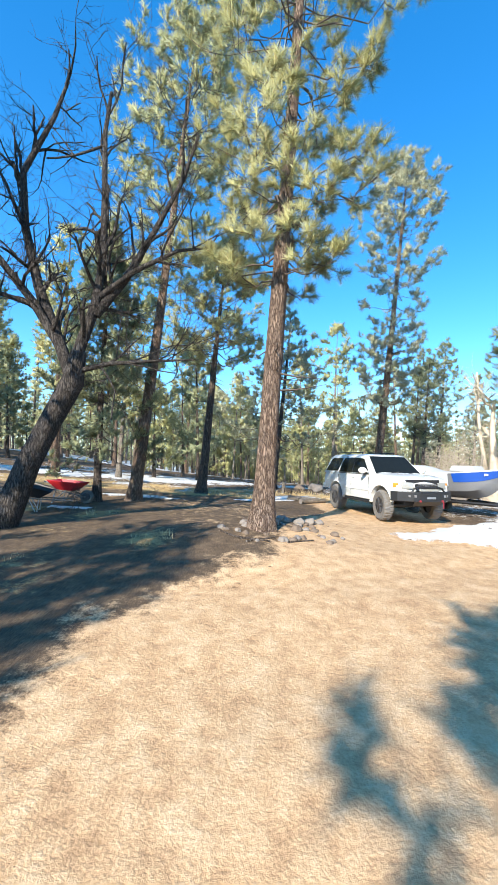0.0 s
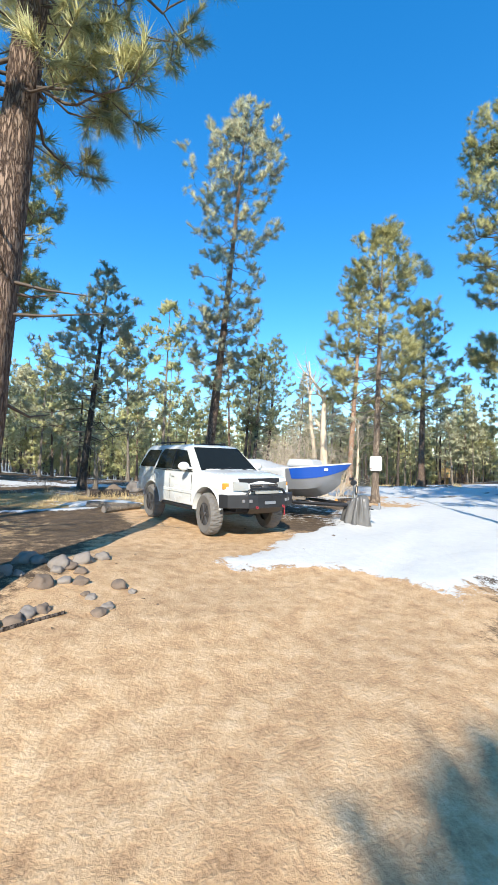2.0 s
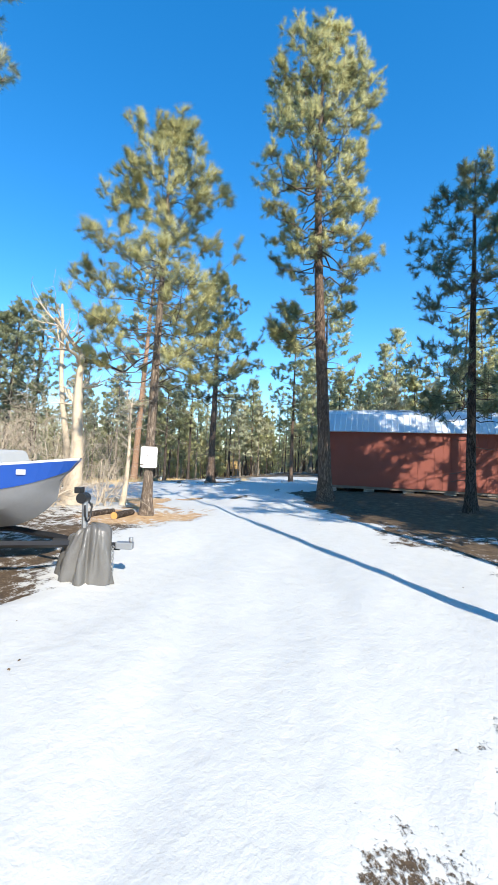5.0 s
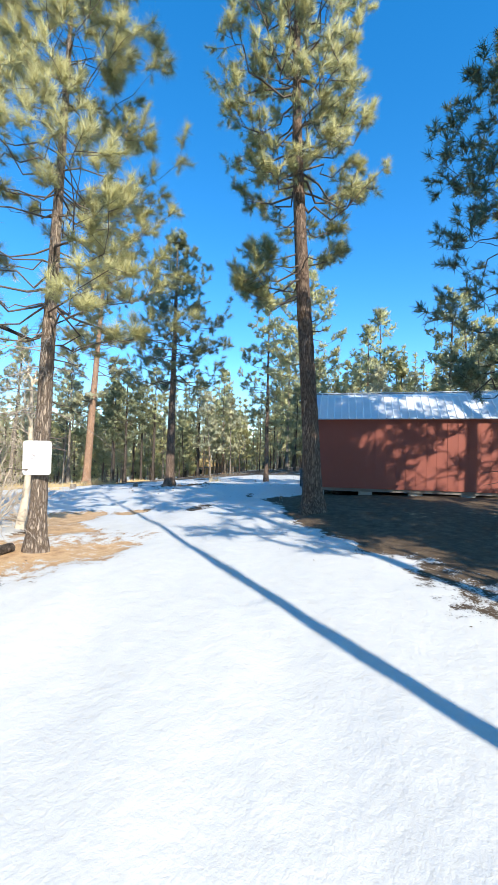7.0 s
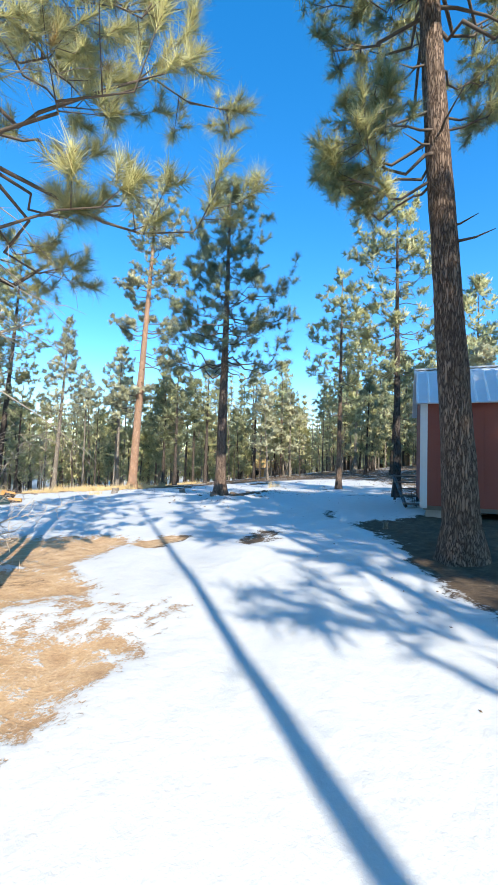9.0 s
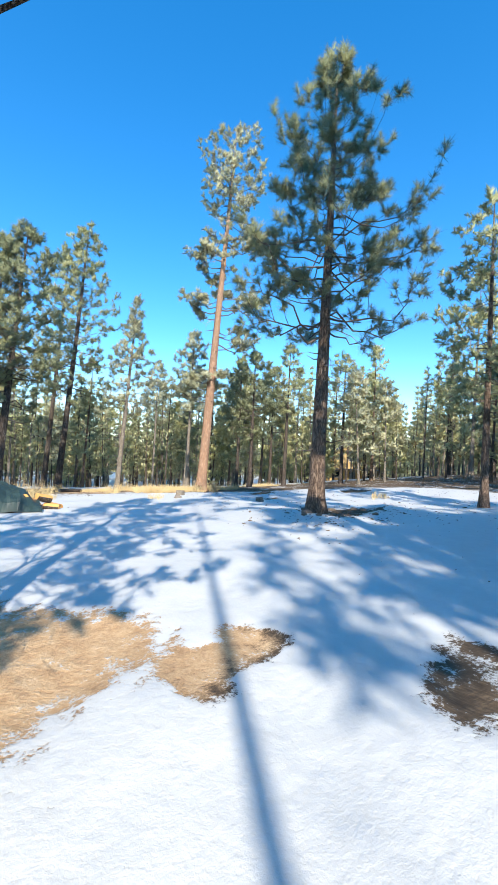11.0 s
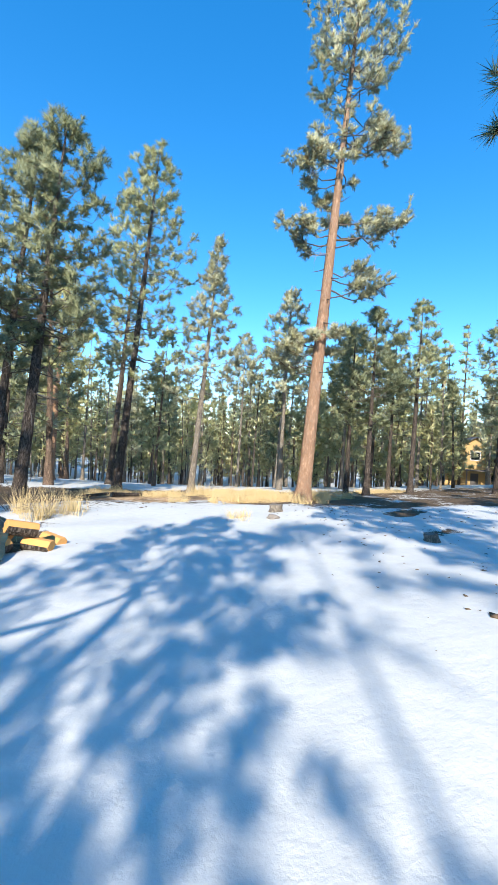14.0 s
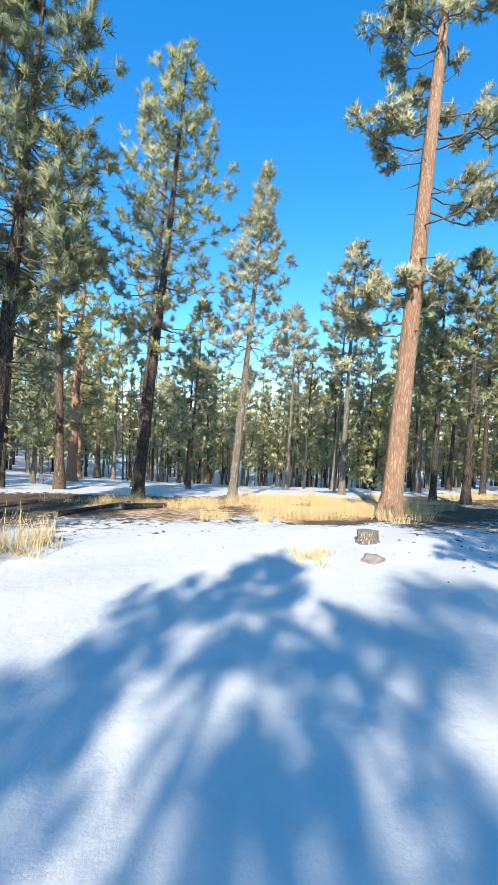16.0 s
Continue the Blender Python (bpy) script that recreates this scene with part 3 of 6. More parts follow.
# the pines that can be told apart
PINES = [
    # seed, height, radius, crown foot, reach, limbs, form, lean, tufts, needles, tuft, droop, gaps, bark, needles, x, y, label
    (11, 17.5, 0.215, 4.9, 3.0, 118, "tall", (0.8, 0.9), 19, 66, 0.235, 0.16, 0.0, M_BARK, M_NEEDLE_Y, 0.31, 7.95, "tall ponderosa pine with plated bark and shaggy needles"),
    (12, 16.7, 0.20, 4.4, 2.5, 130, "tall", (1.7, 0.5), 18, 30, 0.22, 0.10, 0.06, M_BARK, M_NEEDLE_GLINT, 5.9, 18.9, "tall thin ponderosa pine leaning behind the parked car"),
    (13, 16.5, 0.20, 7.0, 2.7, 95, "tall", (1.6, 0.3), 18, 30, 0.24, 0.10, 0.0, M_BARK, M_NEEDLE_G, -3.7, 13.0, "leaning ponderosa pine with a dark lower trunk"),
    (14, 10.4, 0.19, 5.3, 2.15, 80, "egg", (0.8, 0.2), 20, 28, 0.225, 0.05, 0.0, M_BARK_DARK, M_NEEDLE_Y, -1.95, 16.5, "pine with a strip of pale bare wood on its trunk"),
    (17, 10.1, 0.16, 2.4, 3.4, 96, "cone", (0.8, 0.1), 14, 26, 0.23, 0.02, 0.1, M_BARK_DARK, M_NEEDLE_GLINT, 1.4, 22.3, "feathery pine with a thin ragged top behind the car"),
    (15, 8.6, 0.12, 1.6, 1.9, 130, "cone", (0.1, 0.1), 20, 24, 0.19, 0.16, 0.0, M_BARK_DARK, M_NEEDLE_D, -4.6, 12.2, "young dark conical pine"),
    (16, 10.9, 0.135, 3.4, 2.3, 108, "egg", (0.5, 0.25), 16, 112, 0.205, 0.06, 0.0, M_BARK_TAN, M_NEEDLE_Y, 11.66, 15.59, "pine with a full crown and a white sign on its trunk"),
    (18, 16.8, 0.235, 8.1, 2.35, 115, "round", (-0.1, 0.4), 21, 62, 0.22, 0.12, 0.0, M_BARK, M_NEEDLE_Y, 17.45, 13.5, "tall ponderosa pine beside the red shed"),
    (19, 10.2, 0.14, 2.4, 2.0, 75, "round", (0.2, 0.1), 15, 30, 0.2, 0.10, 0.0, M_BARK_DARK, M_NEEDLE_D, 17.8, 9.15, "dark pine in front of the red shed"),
    (20, 10.2, 0.125, 2.9, 1.6, 60, "round", (0.1, 0.0), 14, 22, 0.208, 0.08, 0.0, M_BARK, M_NEEDLE_G, 27.55, 21.4, "slim pine with a dark charred foot"),
    (21, 10.6, 0.135, 4.4, 1.7, 58, "round", (0.0, 0.1), 14, 22, 0.208, 0.08, 0.0, M_BARK_DARK, M_NEEDLE_G, 25.0, 17.6, "slim pine behind the shed corner"),
    (22, 21.6, 0.29, 13.2, 2.4, 72, "tall", (1.6, 0.2), 20, 26, 0.22, 0.10, 0.15, M_BARK_PINK, M_NEEDLE_GLINT, 25.45, 35.65, "very tall orange-barked ponderosa pine with few limbs"),
    (23, 12.0, 0.15, 4.4, 1.9, 84, "cone", (0.8, 0.2), 14, 30, 0.208, 0.05, 0.0, M_BARK_GREY, M_NEEDLE_GLINT, 22.15, 40.0, "slim sunlit pine with a pale grey trunk"),
    (24, 16.2, 0.19, 4.9, 2.1, 100, "round", (1.2, 0.3), 15, 30, 0.216, 0.08, 0.0, M_BARK_DARK, M_NEEDLE_G, 18.95, 40.8, "dark-trunked pine at the edge of the clearing"),
    (25, 17.0, 0.18, 6.5, 1.8, 75, "tall", (1.1, 0.3), 14, 30, 0.224, 0.08, 0.0, M_BARK_DARK, M_NEEDLE_G, 19.1, 46.2, "dark-trunked pine at the edge of the clearing"),
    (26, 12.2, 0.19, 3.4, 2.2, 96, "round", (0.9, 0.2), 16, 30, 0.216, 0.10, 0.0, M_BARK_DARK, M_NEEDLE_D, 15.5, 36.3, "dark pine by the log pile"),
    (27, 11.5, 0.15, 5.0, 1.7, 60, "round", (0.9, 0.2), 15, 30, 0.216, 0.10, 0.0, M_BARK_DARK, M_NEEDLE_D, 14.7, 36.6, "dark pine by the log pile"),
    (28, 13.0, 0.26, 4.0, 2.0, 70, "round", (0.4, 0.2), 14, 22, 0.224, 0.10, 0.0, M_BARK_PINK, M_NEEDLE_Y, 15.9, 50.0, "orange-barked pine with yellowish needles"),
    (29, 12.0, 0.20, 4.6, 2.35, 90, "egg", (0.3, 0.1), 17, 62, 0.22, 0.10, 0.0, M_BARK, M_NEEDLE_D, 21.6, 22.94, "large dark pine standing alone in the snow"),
    (30, 11, 0.16, 5.0, 1.6, 56, "round", (0.4, 0.2), 14, 20, 0.224, 0.10, 0.0, M_BARK_DARK, M_NEEDLE_G, 34.8, 39.1, "pine in the thin woods"),
    (31, 12, 0.13, 5.0, 1.5, 56, "round", (0.5, 0.2), 14, 20, 0.224, 0.10, 0.0, M_BARK_GREY, M_NEEDLE_Y, 30.8, 47.9, "pale-trunked pine in the thin woods"),
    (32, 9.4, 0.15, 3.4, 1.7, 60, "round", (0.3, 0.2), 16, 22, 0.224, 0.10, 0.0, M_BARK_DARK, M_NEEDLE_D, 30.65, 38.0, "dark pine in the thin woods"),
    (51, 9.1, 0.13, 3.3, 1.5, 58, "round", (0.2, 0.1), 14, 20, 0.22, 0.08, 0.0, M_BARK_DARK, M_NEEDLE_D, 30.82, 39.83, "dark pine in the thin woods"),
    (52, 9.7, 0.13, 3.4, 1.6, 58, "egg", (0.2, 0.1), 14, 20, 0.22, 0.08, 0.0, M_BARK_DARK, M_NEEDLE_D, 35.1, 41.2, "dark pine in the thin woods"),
    (53, 11.9, 0.14, 5.4, 1.6, 58, "round", (0.2, 0.1), 14, 20, 0.22, 0.08, 0.0, M_BARK_GREY, M_NEEDLE_GLINT, 28.46, 43.07, "sunlit pine in the thin woods"),
    (54, 11.3, 0.13, 4.0, 1.7, 58, "egg", (0.2, 0.1), 14, 20, 0.22, 0.08, 0.0, M_BARK_GREY, M_NEEDLE_Y, 41.2, 44.6, "yellow-green pine in the thin woods"),
    (55, 10.0, 0.15, 4.0, 1.7, 58, "round", (0.2, 0.1), 14, 20, 0.22, 0.08, 0.0, M_BARK_DARK, M_NEEDLE_G, 38.3, 36.4, "pine in the thin woods"),
    (56, 11.0, 0.1, 5.5, 1.3, 58, "round", (0.2, 0.1), 14, 20, 0.22, 0.08, 0.0, M_BARK_GREY, M_NEEDLE_GLINT, 28.09, 48.72, "pale-trunked pine in the thin woods"),
    (57, 9.6, 0.11, 2.9, 1.6, 58, "cone", (0.2, 0.1), 14, 20, 0.22, 0.08, 0.0, M_BARK_DARK, M_NEEDLE_D, 22.58, 52.28, "young dark pine in the thin woods"),
    (58, 10.4, 0.2, 3.1, 1.8, 58, "egg", (0.2, 0.1), 14, 20, 0.22, 0.08, 0.0, M_BARK_PINK, M_NEEDLE_Y, 15.76, 55.33, "orange-barked pine with yellowish needles"),
    (59, 10.4, 0.12, 4.2, 1.5, 58, "egg", (0.2, 0.1), 14, 20, 0.22, 0.08, 0.0, M_BARK_DARK, M_NEEDLE_G, 34.72, 50.13, "pine in the thin woods"),
    # unseen pines added beside and behind the drive, to throw shade on it and the shed
    (50, 15.0, 0.14, 6.0, 1.7, 44, "round", (0.2, 0.0), 9, 13, 0.42, 0.10, 0.1, M_BARK, M_NEEDLE_G, 10.6, 3.6, "unseen pine added beside the drive for its shade"),
    (41, 18.0, 0.10, 13.5, 1.9, 16, "round", (0.2, 0.0), 7, 14, 0.40, 0.10, 0.0, M_BARK, M_NEEDLE_G, 8.85, 4.8, "unseen pine added beside the drive for its shade"),
    (42, 15.0, 0.20, 4.0, 2.7, 70, "round", (0.2, 0.0), 10, 13, 0.42, 0.10, 0.0, M_BARK, M_NEEDLE_G, 18.6, 3.6, "unseen pine added south of the red shed for its shade"),
    (47, 12.0, 0.19, 3.0, 2.2, 90, "round", (0.2, 0.0), 10, 13, 0.42, 0.10, 0.0, M_BARK, M_NEEDLE_G, 14.6, 5.4, "unseen pine added south of the red shed for its shade"),
    (43, 13.0, 0.18, 3.4, 2.7, 70, "round", (0.2, 0.0), 10, 13, 0.42, 0.10, 0.0, M_BARK, M_NEEDLE_G, 12.9, 2.4, "unseen pine added south of the red shed for its shade"),
    (48, 14.0, 0.20, 3.6, 2.9, 84, "round", (0.2, 0.0), 10, 13, 0.42, 0.10, 0.0, M_BARK, M_NEEDLE_G, 14.0, 3.6, "unseen pine added south of the red shed for its shade"),
    (49, 16.0, 0.20, 5.0, 2.8, 80, "round", (0.2, 0.0), 10, 13, 0.42, 0.10, 0.0, M_BARK, M_NEEDLE_G, 12.6, 0.2, "unseen pine added south of the red shed for its shade"),
    (44, 9.0, 0.16, 3.0, 2.0, 50, "round", (0.2, 0.0), 10, 13, 0.42, 0.10, 0.0, M_BARK, M_NEEDLE_G, -3.2, -8.0, "unseen pine added where the drive comes in for its shade"),
    (45, 10.0, 0.17, 3.0, 2.3, 60, "round", (0.2, 0.0), 10, 13, 0.42, 0.10, 0.0, M_BARK, M_NEEDLE_G, -8.4, -5.4, "unseen pine added where the drive comes in for its shade"),
    (46, 9.5, 0.17, 3.0, 2.3, 60, "round", (0.2, 0.0), 10, 13, 0.42, 0.10, 0.0, M_BARK, M_NEEDLE_G, -10.5, -1.0, "unseen pine added where the drive comes in for its shade"),
]
# the long lone limbs of the tallest pine: height, bearing, reach
LONE = [(z + dz, a + da, ln * k) for z, a, ln in ((5.6, 150, 1.9), (8.6, -30, 2.5), (10.4, 150, 2.0), (10.6, -25, 2.9), (13.2, 160, 1.9), (14.4, -35, 2.5), (12.0, 60, 1.6)) for dz, da, k in ((0, 0, 1), (0.35, 28, 0.8), (-0.3, -24, 0.75), (0.7, 8, 0.6))] + [(6.0 + 0.14 * k, 70 * k, 0.75 + 0.1 * (k % 3)) for k in range(7)]
SIDE = [(5.6 + 0.35 * (k % 4), 95 + 11 * k, 1.35 + 0.25 * (k % 3), -0.30 - 0.06 * (k % 3)) for k in range(7)] + [(6.6, -40, 1.2), (6.3, -60, 1.0), (7.3, -20, 1.3)]
BOW = {18: (-0.10, 0.28)}
BARE = {41: 14, 12: 6, 13: 5, 16: 20, 18: 0, 29: 8, 17: 8, 22: 4, 24: 5, 25: 4, 26: 5}
for seed, ht, rd, ft, rc, lb, form, ln, tf, nc, sz, dr, gp, bk, nd, x, y, text in PINES:
    near = nc > 27
    nc = nc if near else int(nc * 0.72)
    lone = LONE if seed == 22 else SIDE if seed == 18 else ()
    fine = 0.0135 if nc > 90 else 0.023 if nc > 60 else 0.034 if nc > 35 else 0.046 if near else 0.085
    put_tree("pine_tree", pine_meshes(seed, ht, rd, ft, rc, lb, form, ln, tf, nc, sz, fine, 22 if near else 14, 56 if near else 30, 12, dr, gp, 0.08, BOW.get(seed, (0, 0)), chosen=lone, bare=BARE.get(seed, 0)), (bk, M_TWIG, nd, M_DEADTWIG), x, y, text, "pines of the clearing")
NAMED = [(o.location.x, o.location.y) for o in bpy.data.objects if o.name.startswith("pine_tree")]

# ---- the woods around: eight growths, repeated ----
GROWTH = []
for k, (h, rr, ft, rc, lb, kd, bk, nd) in enumerate([
        (11.0, 0.12, 2.6, 1.9, 44, "egg", M_BARK, M_NEEDLE_G), (12.5, 0.13, 3.8, 1.9, 44, "round", M_BARK_GREY, M_NEEDLE_Y),
        (9.0, 0.11, 1.4, 1.8, 46, "cone", M_BARK_DARK, M_NEEDLE_D), (14.0, 0.17, 5.0, 2.0, 44, "tall", M_BARK, M_NEEDLE_Y),
        (10.0, 0.10, 3.6, 1.4, 36, "egg", M_BARK_GREY, M_NEEDLE_Y), (7.0, 0.09, 0.6, 1.7, 46, "cone", M_BARK_DARK, M_NEEDLE_Y),
        (8.0, 0.09, 2.0, 1.5, 38, "egg", M_BARK_GREY, M_NEEDLE_GLINT), (13.0, 0.15, 4.2, 1.8, 40, "round", M_BARK_DARK, M_NEEDLE_D)]):
    GROWTH.append((pine_meshes(60 + k, h, rr, ft, rc, lb, kd, (0.5, 0.1), 11, 7, 0.34, 0.135, 7, 10, 6, 0.08, twig=False), (bk, M_TWIG, nd)))

LABELS = ["green pine in the woods", "yellow-green pine in the woods", "small dark conical pine in the woods", "tall pine in the woods", "slim grey-trunked pine in the woods", "young bushy pine low to the ground", "small grey-trunked pine in the woods", "dark pine in the woods"]


def in_lane(x, y):
    """The open lane that leads to the far cabin."""
    along, off = (x - 32) * 0.8 + (y - 33) * 0.6, (y - 33) * 0.8 - (x - 32) * 0.6
    return 0 < along < 48 and abs(off) < 1.0


def clear_of(x, y):
    """True where no wood may stand: the drive, the clearing, the yard."""
    if path_distance(np.array([x]), np.array([y]))[0] < 8.5:
        return True
    for cx, cy, rx, ry in ((20, 27, 10, 10.5), (22, 18, 9, 8), (8, 13, 6, 6), (22, 11, 6, 6), (-3, 12, 7, 8), (31, 27, 8, 8), (15, 34, 5, 8), (27, 43, 5, 7), (4, 21, 7.5, 9)):
        if ((x - cx) / rx) ** 2 + ((y - cy) / ry) ** 2 < 1:
            return True
    if in_lane(x, y):
        return True
    return any((x - a) ** 2 + (y - b) ** 2 < 3.0 for a, b in NAMED)


placed = []
fr = random.Random(5)
while len(placed) < 212:
    ang, rad = fr.uniform(0, 2 * math.pi), 9 + 42 * math.sqrt(fr.random())
    x, y = 14 + rad * math.cos(ang), 24 + rad * math.sin(ang) * 1.05
    if clear_of(x, y) or any((x - a) ** 2 + (y - b) ** 2 < 2.6 for a, b in placed):
        continue
    if (y < 4 or (x < -12 and y < 14)) and fr.random() < 0.94:
        continue
    placed.append((x, y))
    k = fr.randrange(8)
    put_tree("forest_pine", GROWTH[k][0], GROWTH[k][1], x, y, LABELS[k], "pines of the woods", fr.uniform(0, 360), fr.uniform(0.75, 1.15))

# the far woods, past counting
far_t, far_p = Heap(), Heap()
far_v, far_w = [], []
fn = np.random.default_rng(9)
for k in range(900):
    ang, rad = radians(fn.uniform(-40, 178) if k % 12 else fn.uniform(178, 320)), fn.uniform(46, 100)
    x, y = 14 + rad * math.cos(ang), 24 + rad * math.sin(ang)
    if y < -25 or in_lane(x, y):
        continue
    z, h = float(base_height(x, y)), fn.uniform(10, 17)
    tv, tf = tube([(x, y, z - 0.2), (x + fn.uniform(-0.2, 0.2), y, z + h * 0.5), (x + 0.2, y, z + h)], [0.15, 0.1, 0.02], 5)
    (far_p if k % 5 < 2 else far_t).add(tv, tf)
    n = 170
    low = (0.30, 0.16, 0.42, 0.10)[k % 4]
    u = low + (1 - low) * fn.uniform(0, 1, n) ** 1.1
    whorl = np.round(u * h / 0.9) * 0.9 / h
    u = np.clip(0.35 * u + 0.65 * whorl, low, 1.0)
    rr = (2.1 - 0.35 * (k % 3)) * (1.02 - u) ** 0.75 * np.sqrt(fn.uniform(0.05, 1, n))
    a = fn.uniform(0, 6.283, n)
    p = np.stack([x + rr * np.cos(a), y + rr * np.sin(a), z + h * u], 1)
    d = unit(np.stack([np.cos(a), np.sin(a), fn.uniform(-0.2, 0.8, n)], 1))
    nv, nf, nw = needle_tufts(p, d, np.full(n, 0.52), 3, 0.17, fn, np.array([x, y, 0]) + p * np.array([0, 0, 1.0]))
    far_v.append(nv), far_w.append(nw)
for k in range(420):
    ang, rad = radians(fn.uniform(-25, 125)), fn.uniform(30, 75)
    x, y = 14 + rad * math.cos(ang), 24 + rad * math.sin(ang)
    if clear_of(x, y):
        continue
    z, h, r0 = float(base_height(x, y)), fn.uniform(4, 10), fn.uniform(0.045, 0.09)
    lx = fn.uniform(-0.5, 0.5)
    tv, tf = tube([(x, y, z - 0.2), (x + lx * 0.4, y, z + h * 0.5), (x + lx, y, z + h)], [r0, r0 * 0.75, 0.02], 5)
    (far_p if k % 3 == 0 else far_t).add(tv, tf)
    n = 90
    u = 0.3 + 0.7 * fn.uniform(0, 1, n)
    rr = 1.1 * (1.02 - u) ** 0.7 * np.sqrt(fn.uniform(0.05, 1, n))
    a = fn.uniform(0, 6.283, n)
    p = np.stack([x + lx * u + rr * np.cos(a), y + rr * np.sin(a), z + h * u], 1)
    d = unit(np.stack([np.cos(a), np.sin(a), fn.uniform(-0.2, 0.8, n)], 1))
    nv, nf, nw = needle_tufts(p, d, np.full(n, 0.42), 3, 0.15, fn, np.array([x, y, 0]) + p * np.array([0, 0, 1.0]))
    far_v.append(nv), far_w.append(nw)
for k in range(460):
    ang, rad = radians(fn.uniform(-60, 195)), fn.uniform(95, 150)
    x, y = 14 + rad * math.cos(ang), 24 + rad * math.sin(ang)
    z, h, n = float(base_height(x, y)), fn.uniform(11, 17), 70
    u = fn.uniform(0, 1, n) ** 1.2
    rr = 2.9 * (1.03 - u) ** 0.7 * np.sqrt(fn.uniform(0.05, 1, n))
    a = fn.uniform(0, 6.283, n)
    p = np.stack([x + rr * np.cos(a), y + rr * np.sin(a), z + h * u], 1)
    d = unit(np.stack([np.cos(a), np.sin(a), fn.uniform(-0.2, 0.8, n)], 1))
    nv, nf, nw = needle_tufts(p, d, np.full(n, 1.3), 2, 0.22, fn, np.array([x, y, 0]) + p * np.array([0, 0, 1.0]))
    far_v.append(nv), far_w.append(nw)
far_v, far_w = np.concatenate(far_v), np.concatenate(far_w)
far = tagged(new("far_woods"), "distant pine woods closing the view all around", "woods", kind="stuff")
part_me("trunks", far_t.mesh("trunks"), M_BARK_DARK, far)
part_me("pale_trunks", far_p.mesh("pale_trunks"), M_BARK_GREY, far)
part_me("crowns", needle_mesh("crowns", far_v, np.arange(len(far_v)).reshape(-1, 3), far_w), M_NEEDLE_FAR, far)

# ---- things: materials ----
M_RED = simple("red_siding", (0.29, 0.082, 0.055), 0.7, vary=0.22, scale=1.5, bump=0.1)
M_TRIMW = simple("white_trim", (0.78, 0.78, 0.76), 0.6)
M_ROOF = simple("galvanised_roof", (0.74, 0.77, 0.78), 0.5, 0.15, vary=0.14, scale=3.0)
# lighter than the roof sheet, so the ribs' highlight is in their colour
M_RIB = simple("highlit_roof_rib", (0.86, 0.88, 0.88), 0.45, 0.1)
M_PRINT = simple("faded_print", (0.56, 0.52, 0.54), 0.7)
M_DEADWOOD = simple("bleached_dead_wood", (0.68, 0.57, 0.43), 0.9, vary=0.3, scale=5, bump=0.4)
M_BLOCK = simple("concrete_block", (0.42, 0.40, 0.36), 0.9, vary=0.3, scale=9, bump=0.4)
M_WHITE = simple("white_car_paint", (0.70, 0.715, 0.69), 0.26, vary=0.05, scale=2.0, Coat_Weight=0.5)
M_BLACK = simple("black_plastic", (0.022, 0.022, 0.024), 0.6, vary=0.3)
M_STEEL = simple("black_powder_coat", (0.020, 0.021, 0.023), 0.45, vary=0.3, scale=8)
M_RUBBER = simple("dusty_tyre_rubber", (0.17, 0.16, 0.145), 0.9, vary=0.35, scale=10, bump=0.3)
M_RIM = simple("dark_alloy", (0.075, 0.075, 0.078), 0.5, 0.3)
M_CHROME = simple("chrome", (0.75, 0.75, 0.76), 0.18, 1.0, vary=0.05)
M_GLASS = simple("tinted_glass", (0.012, 0.015, 0.014), 0.06, vary=0.3, Specular_IOR_Level=0.12)
M_LENS = simple("headlight_lens", (0.37, 0.37, 0.34), 0.10, vary=0.1, Coat_Weight=0.8)
M_SPOT = simple("spot_lamp_lens", (0.22, 0.22, 0.22), 0.2, vary=0.3, scale=30)
M_AMBER = simple("amber_lens", (0.70, 0.25, 0.03), 0.25, vary=0.1)
M_STRAP = simple("faded_red_webbing", (0.30, 0.03, 0.04), 0.7, vary=0.3)
M_REDP = simple("red_paint", (0.55, 0.02, 0.025), 0.4, vary=0.15)
M_ALU = simple("weathered_aluminium", (0.27, 0.275, 0.285), 0.45, 0.5, vary=0.2, scale=3)
M_BLUE = simple("blue_vinyl", (0.008, 0.07, 0.36), 0.35, vary=0.1)
M_CANVAS = simple("white_canvas", (0.47, 0.48, 0.475), 0.85, vary=0.15, bump=0.2)
M_TARP = simple("grey_tarp", (0.155, 0.15, 0.14), 0.36, vary=0.35, scale=5, bump=0.4)
M_GTARP = simple("green_tarp", (0.03, 0.055, 0.05), 0.45, vary=0.4, scale=4, bump=0.4)
M_GALV = simple("galvanised_steel", (0.42, 0.43, 0.44), 0.45, 0.7, vary=0.2)
M_ROCK = simple("grey_rock", (0.27, 0.235, 0.20), 0.9, vary=0.4, scale=4, bump=0.5)
M_BROWNROCK = simple("brown_rock", (0.20, 0.15, 0.11), 0.9, vary=0.4, scale=4, bump=0.5)
M_CUT = simple("split_wood", (0.72, 0.36, 0.11), 0.8, vary=0.2, scale=8, bump=0.3)
M_OLDWOOD = simple("grey_timber", (0.23, 0.20, 0.17), 0.9, vary=0.35, scale=7, bump=0.4)
M_GRASS = simple("dry_grass", (0.68, 0.53, 0.28), 0.9, vary=0.45, scale=2)
M_LITTER = simple("dark_litter", (0.17, 0.115, 0.07), 0.95, vary=0.5, scale=3)
M_YELLOW = simple("yellow_siding", (0.50, 0.33, 0.13), 0.7, vary=0.15, scale=1.0)
M_DARKROOF = simple("dark_roof", (0.10, 0.09, 0.085), 0.8, vary=0.3)
M_OAK = bark("oak_bark", (0.13, 0.11, 0.095), (0.035, 0.03, 0.027), 1.4)


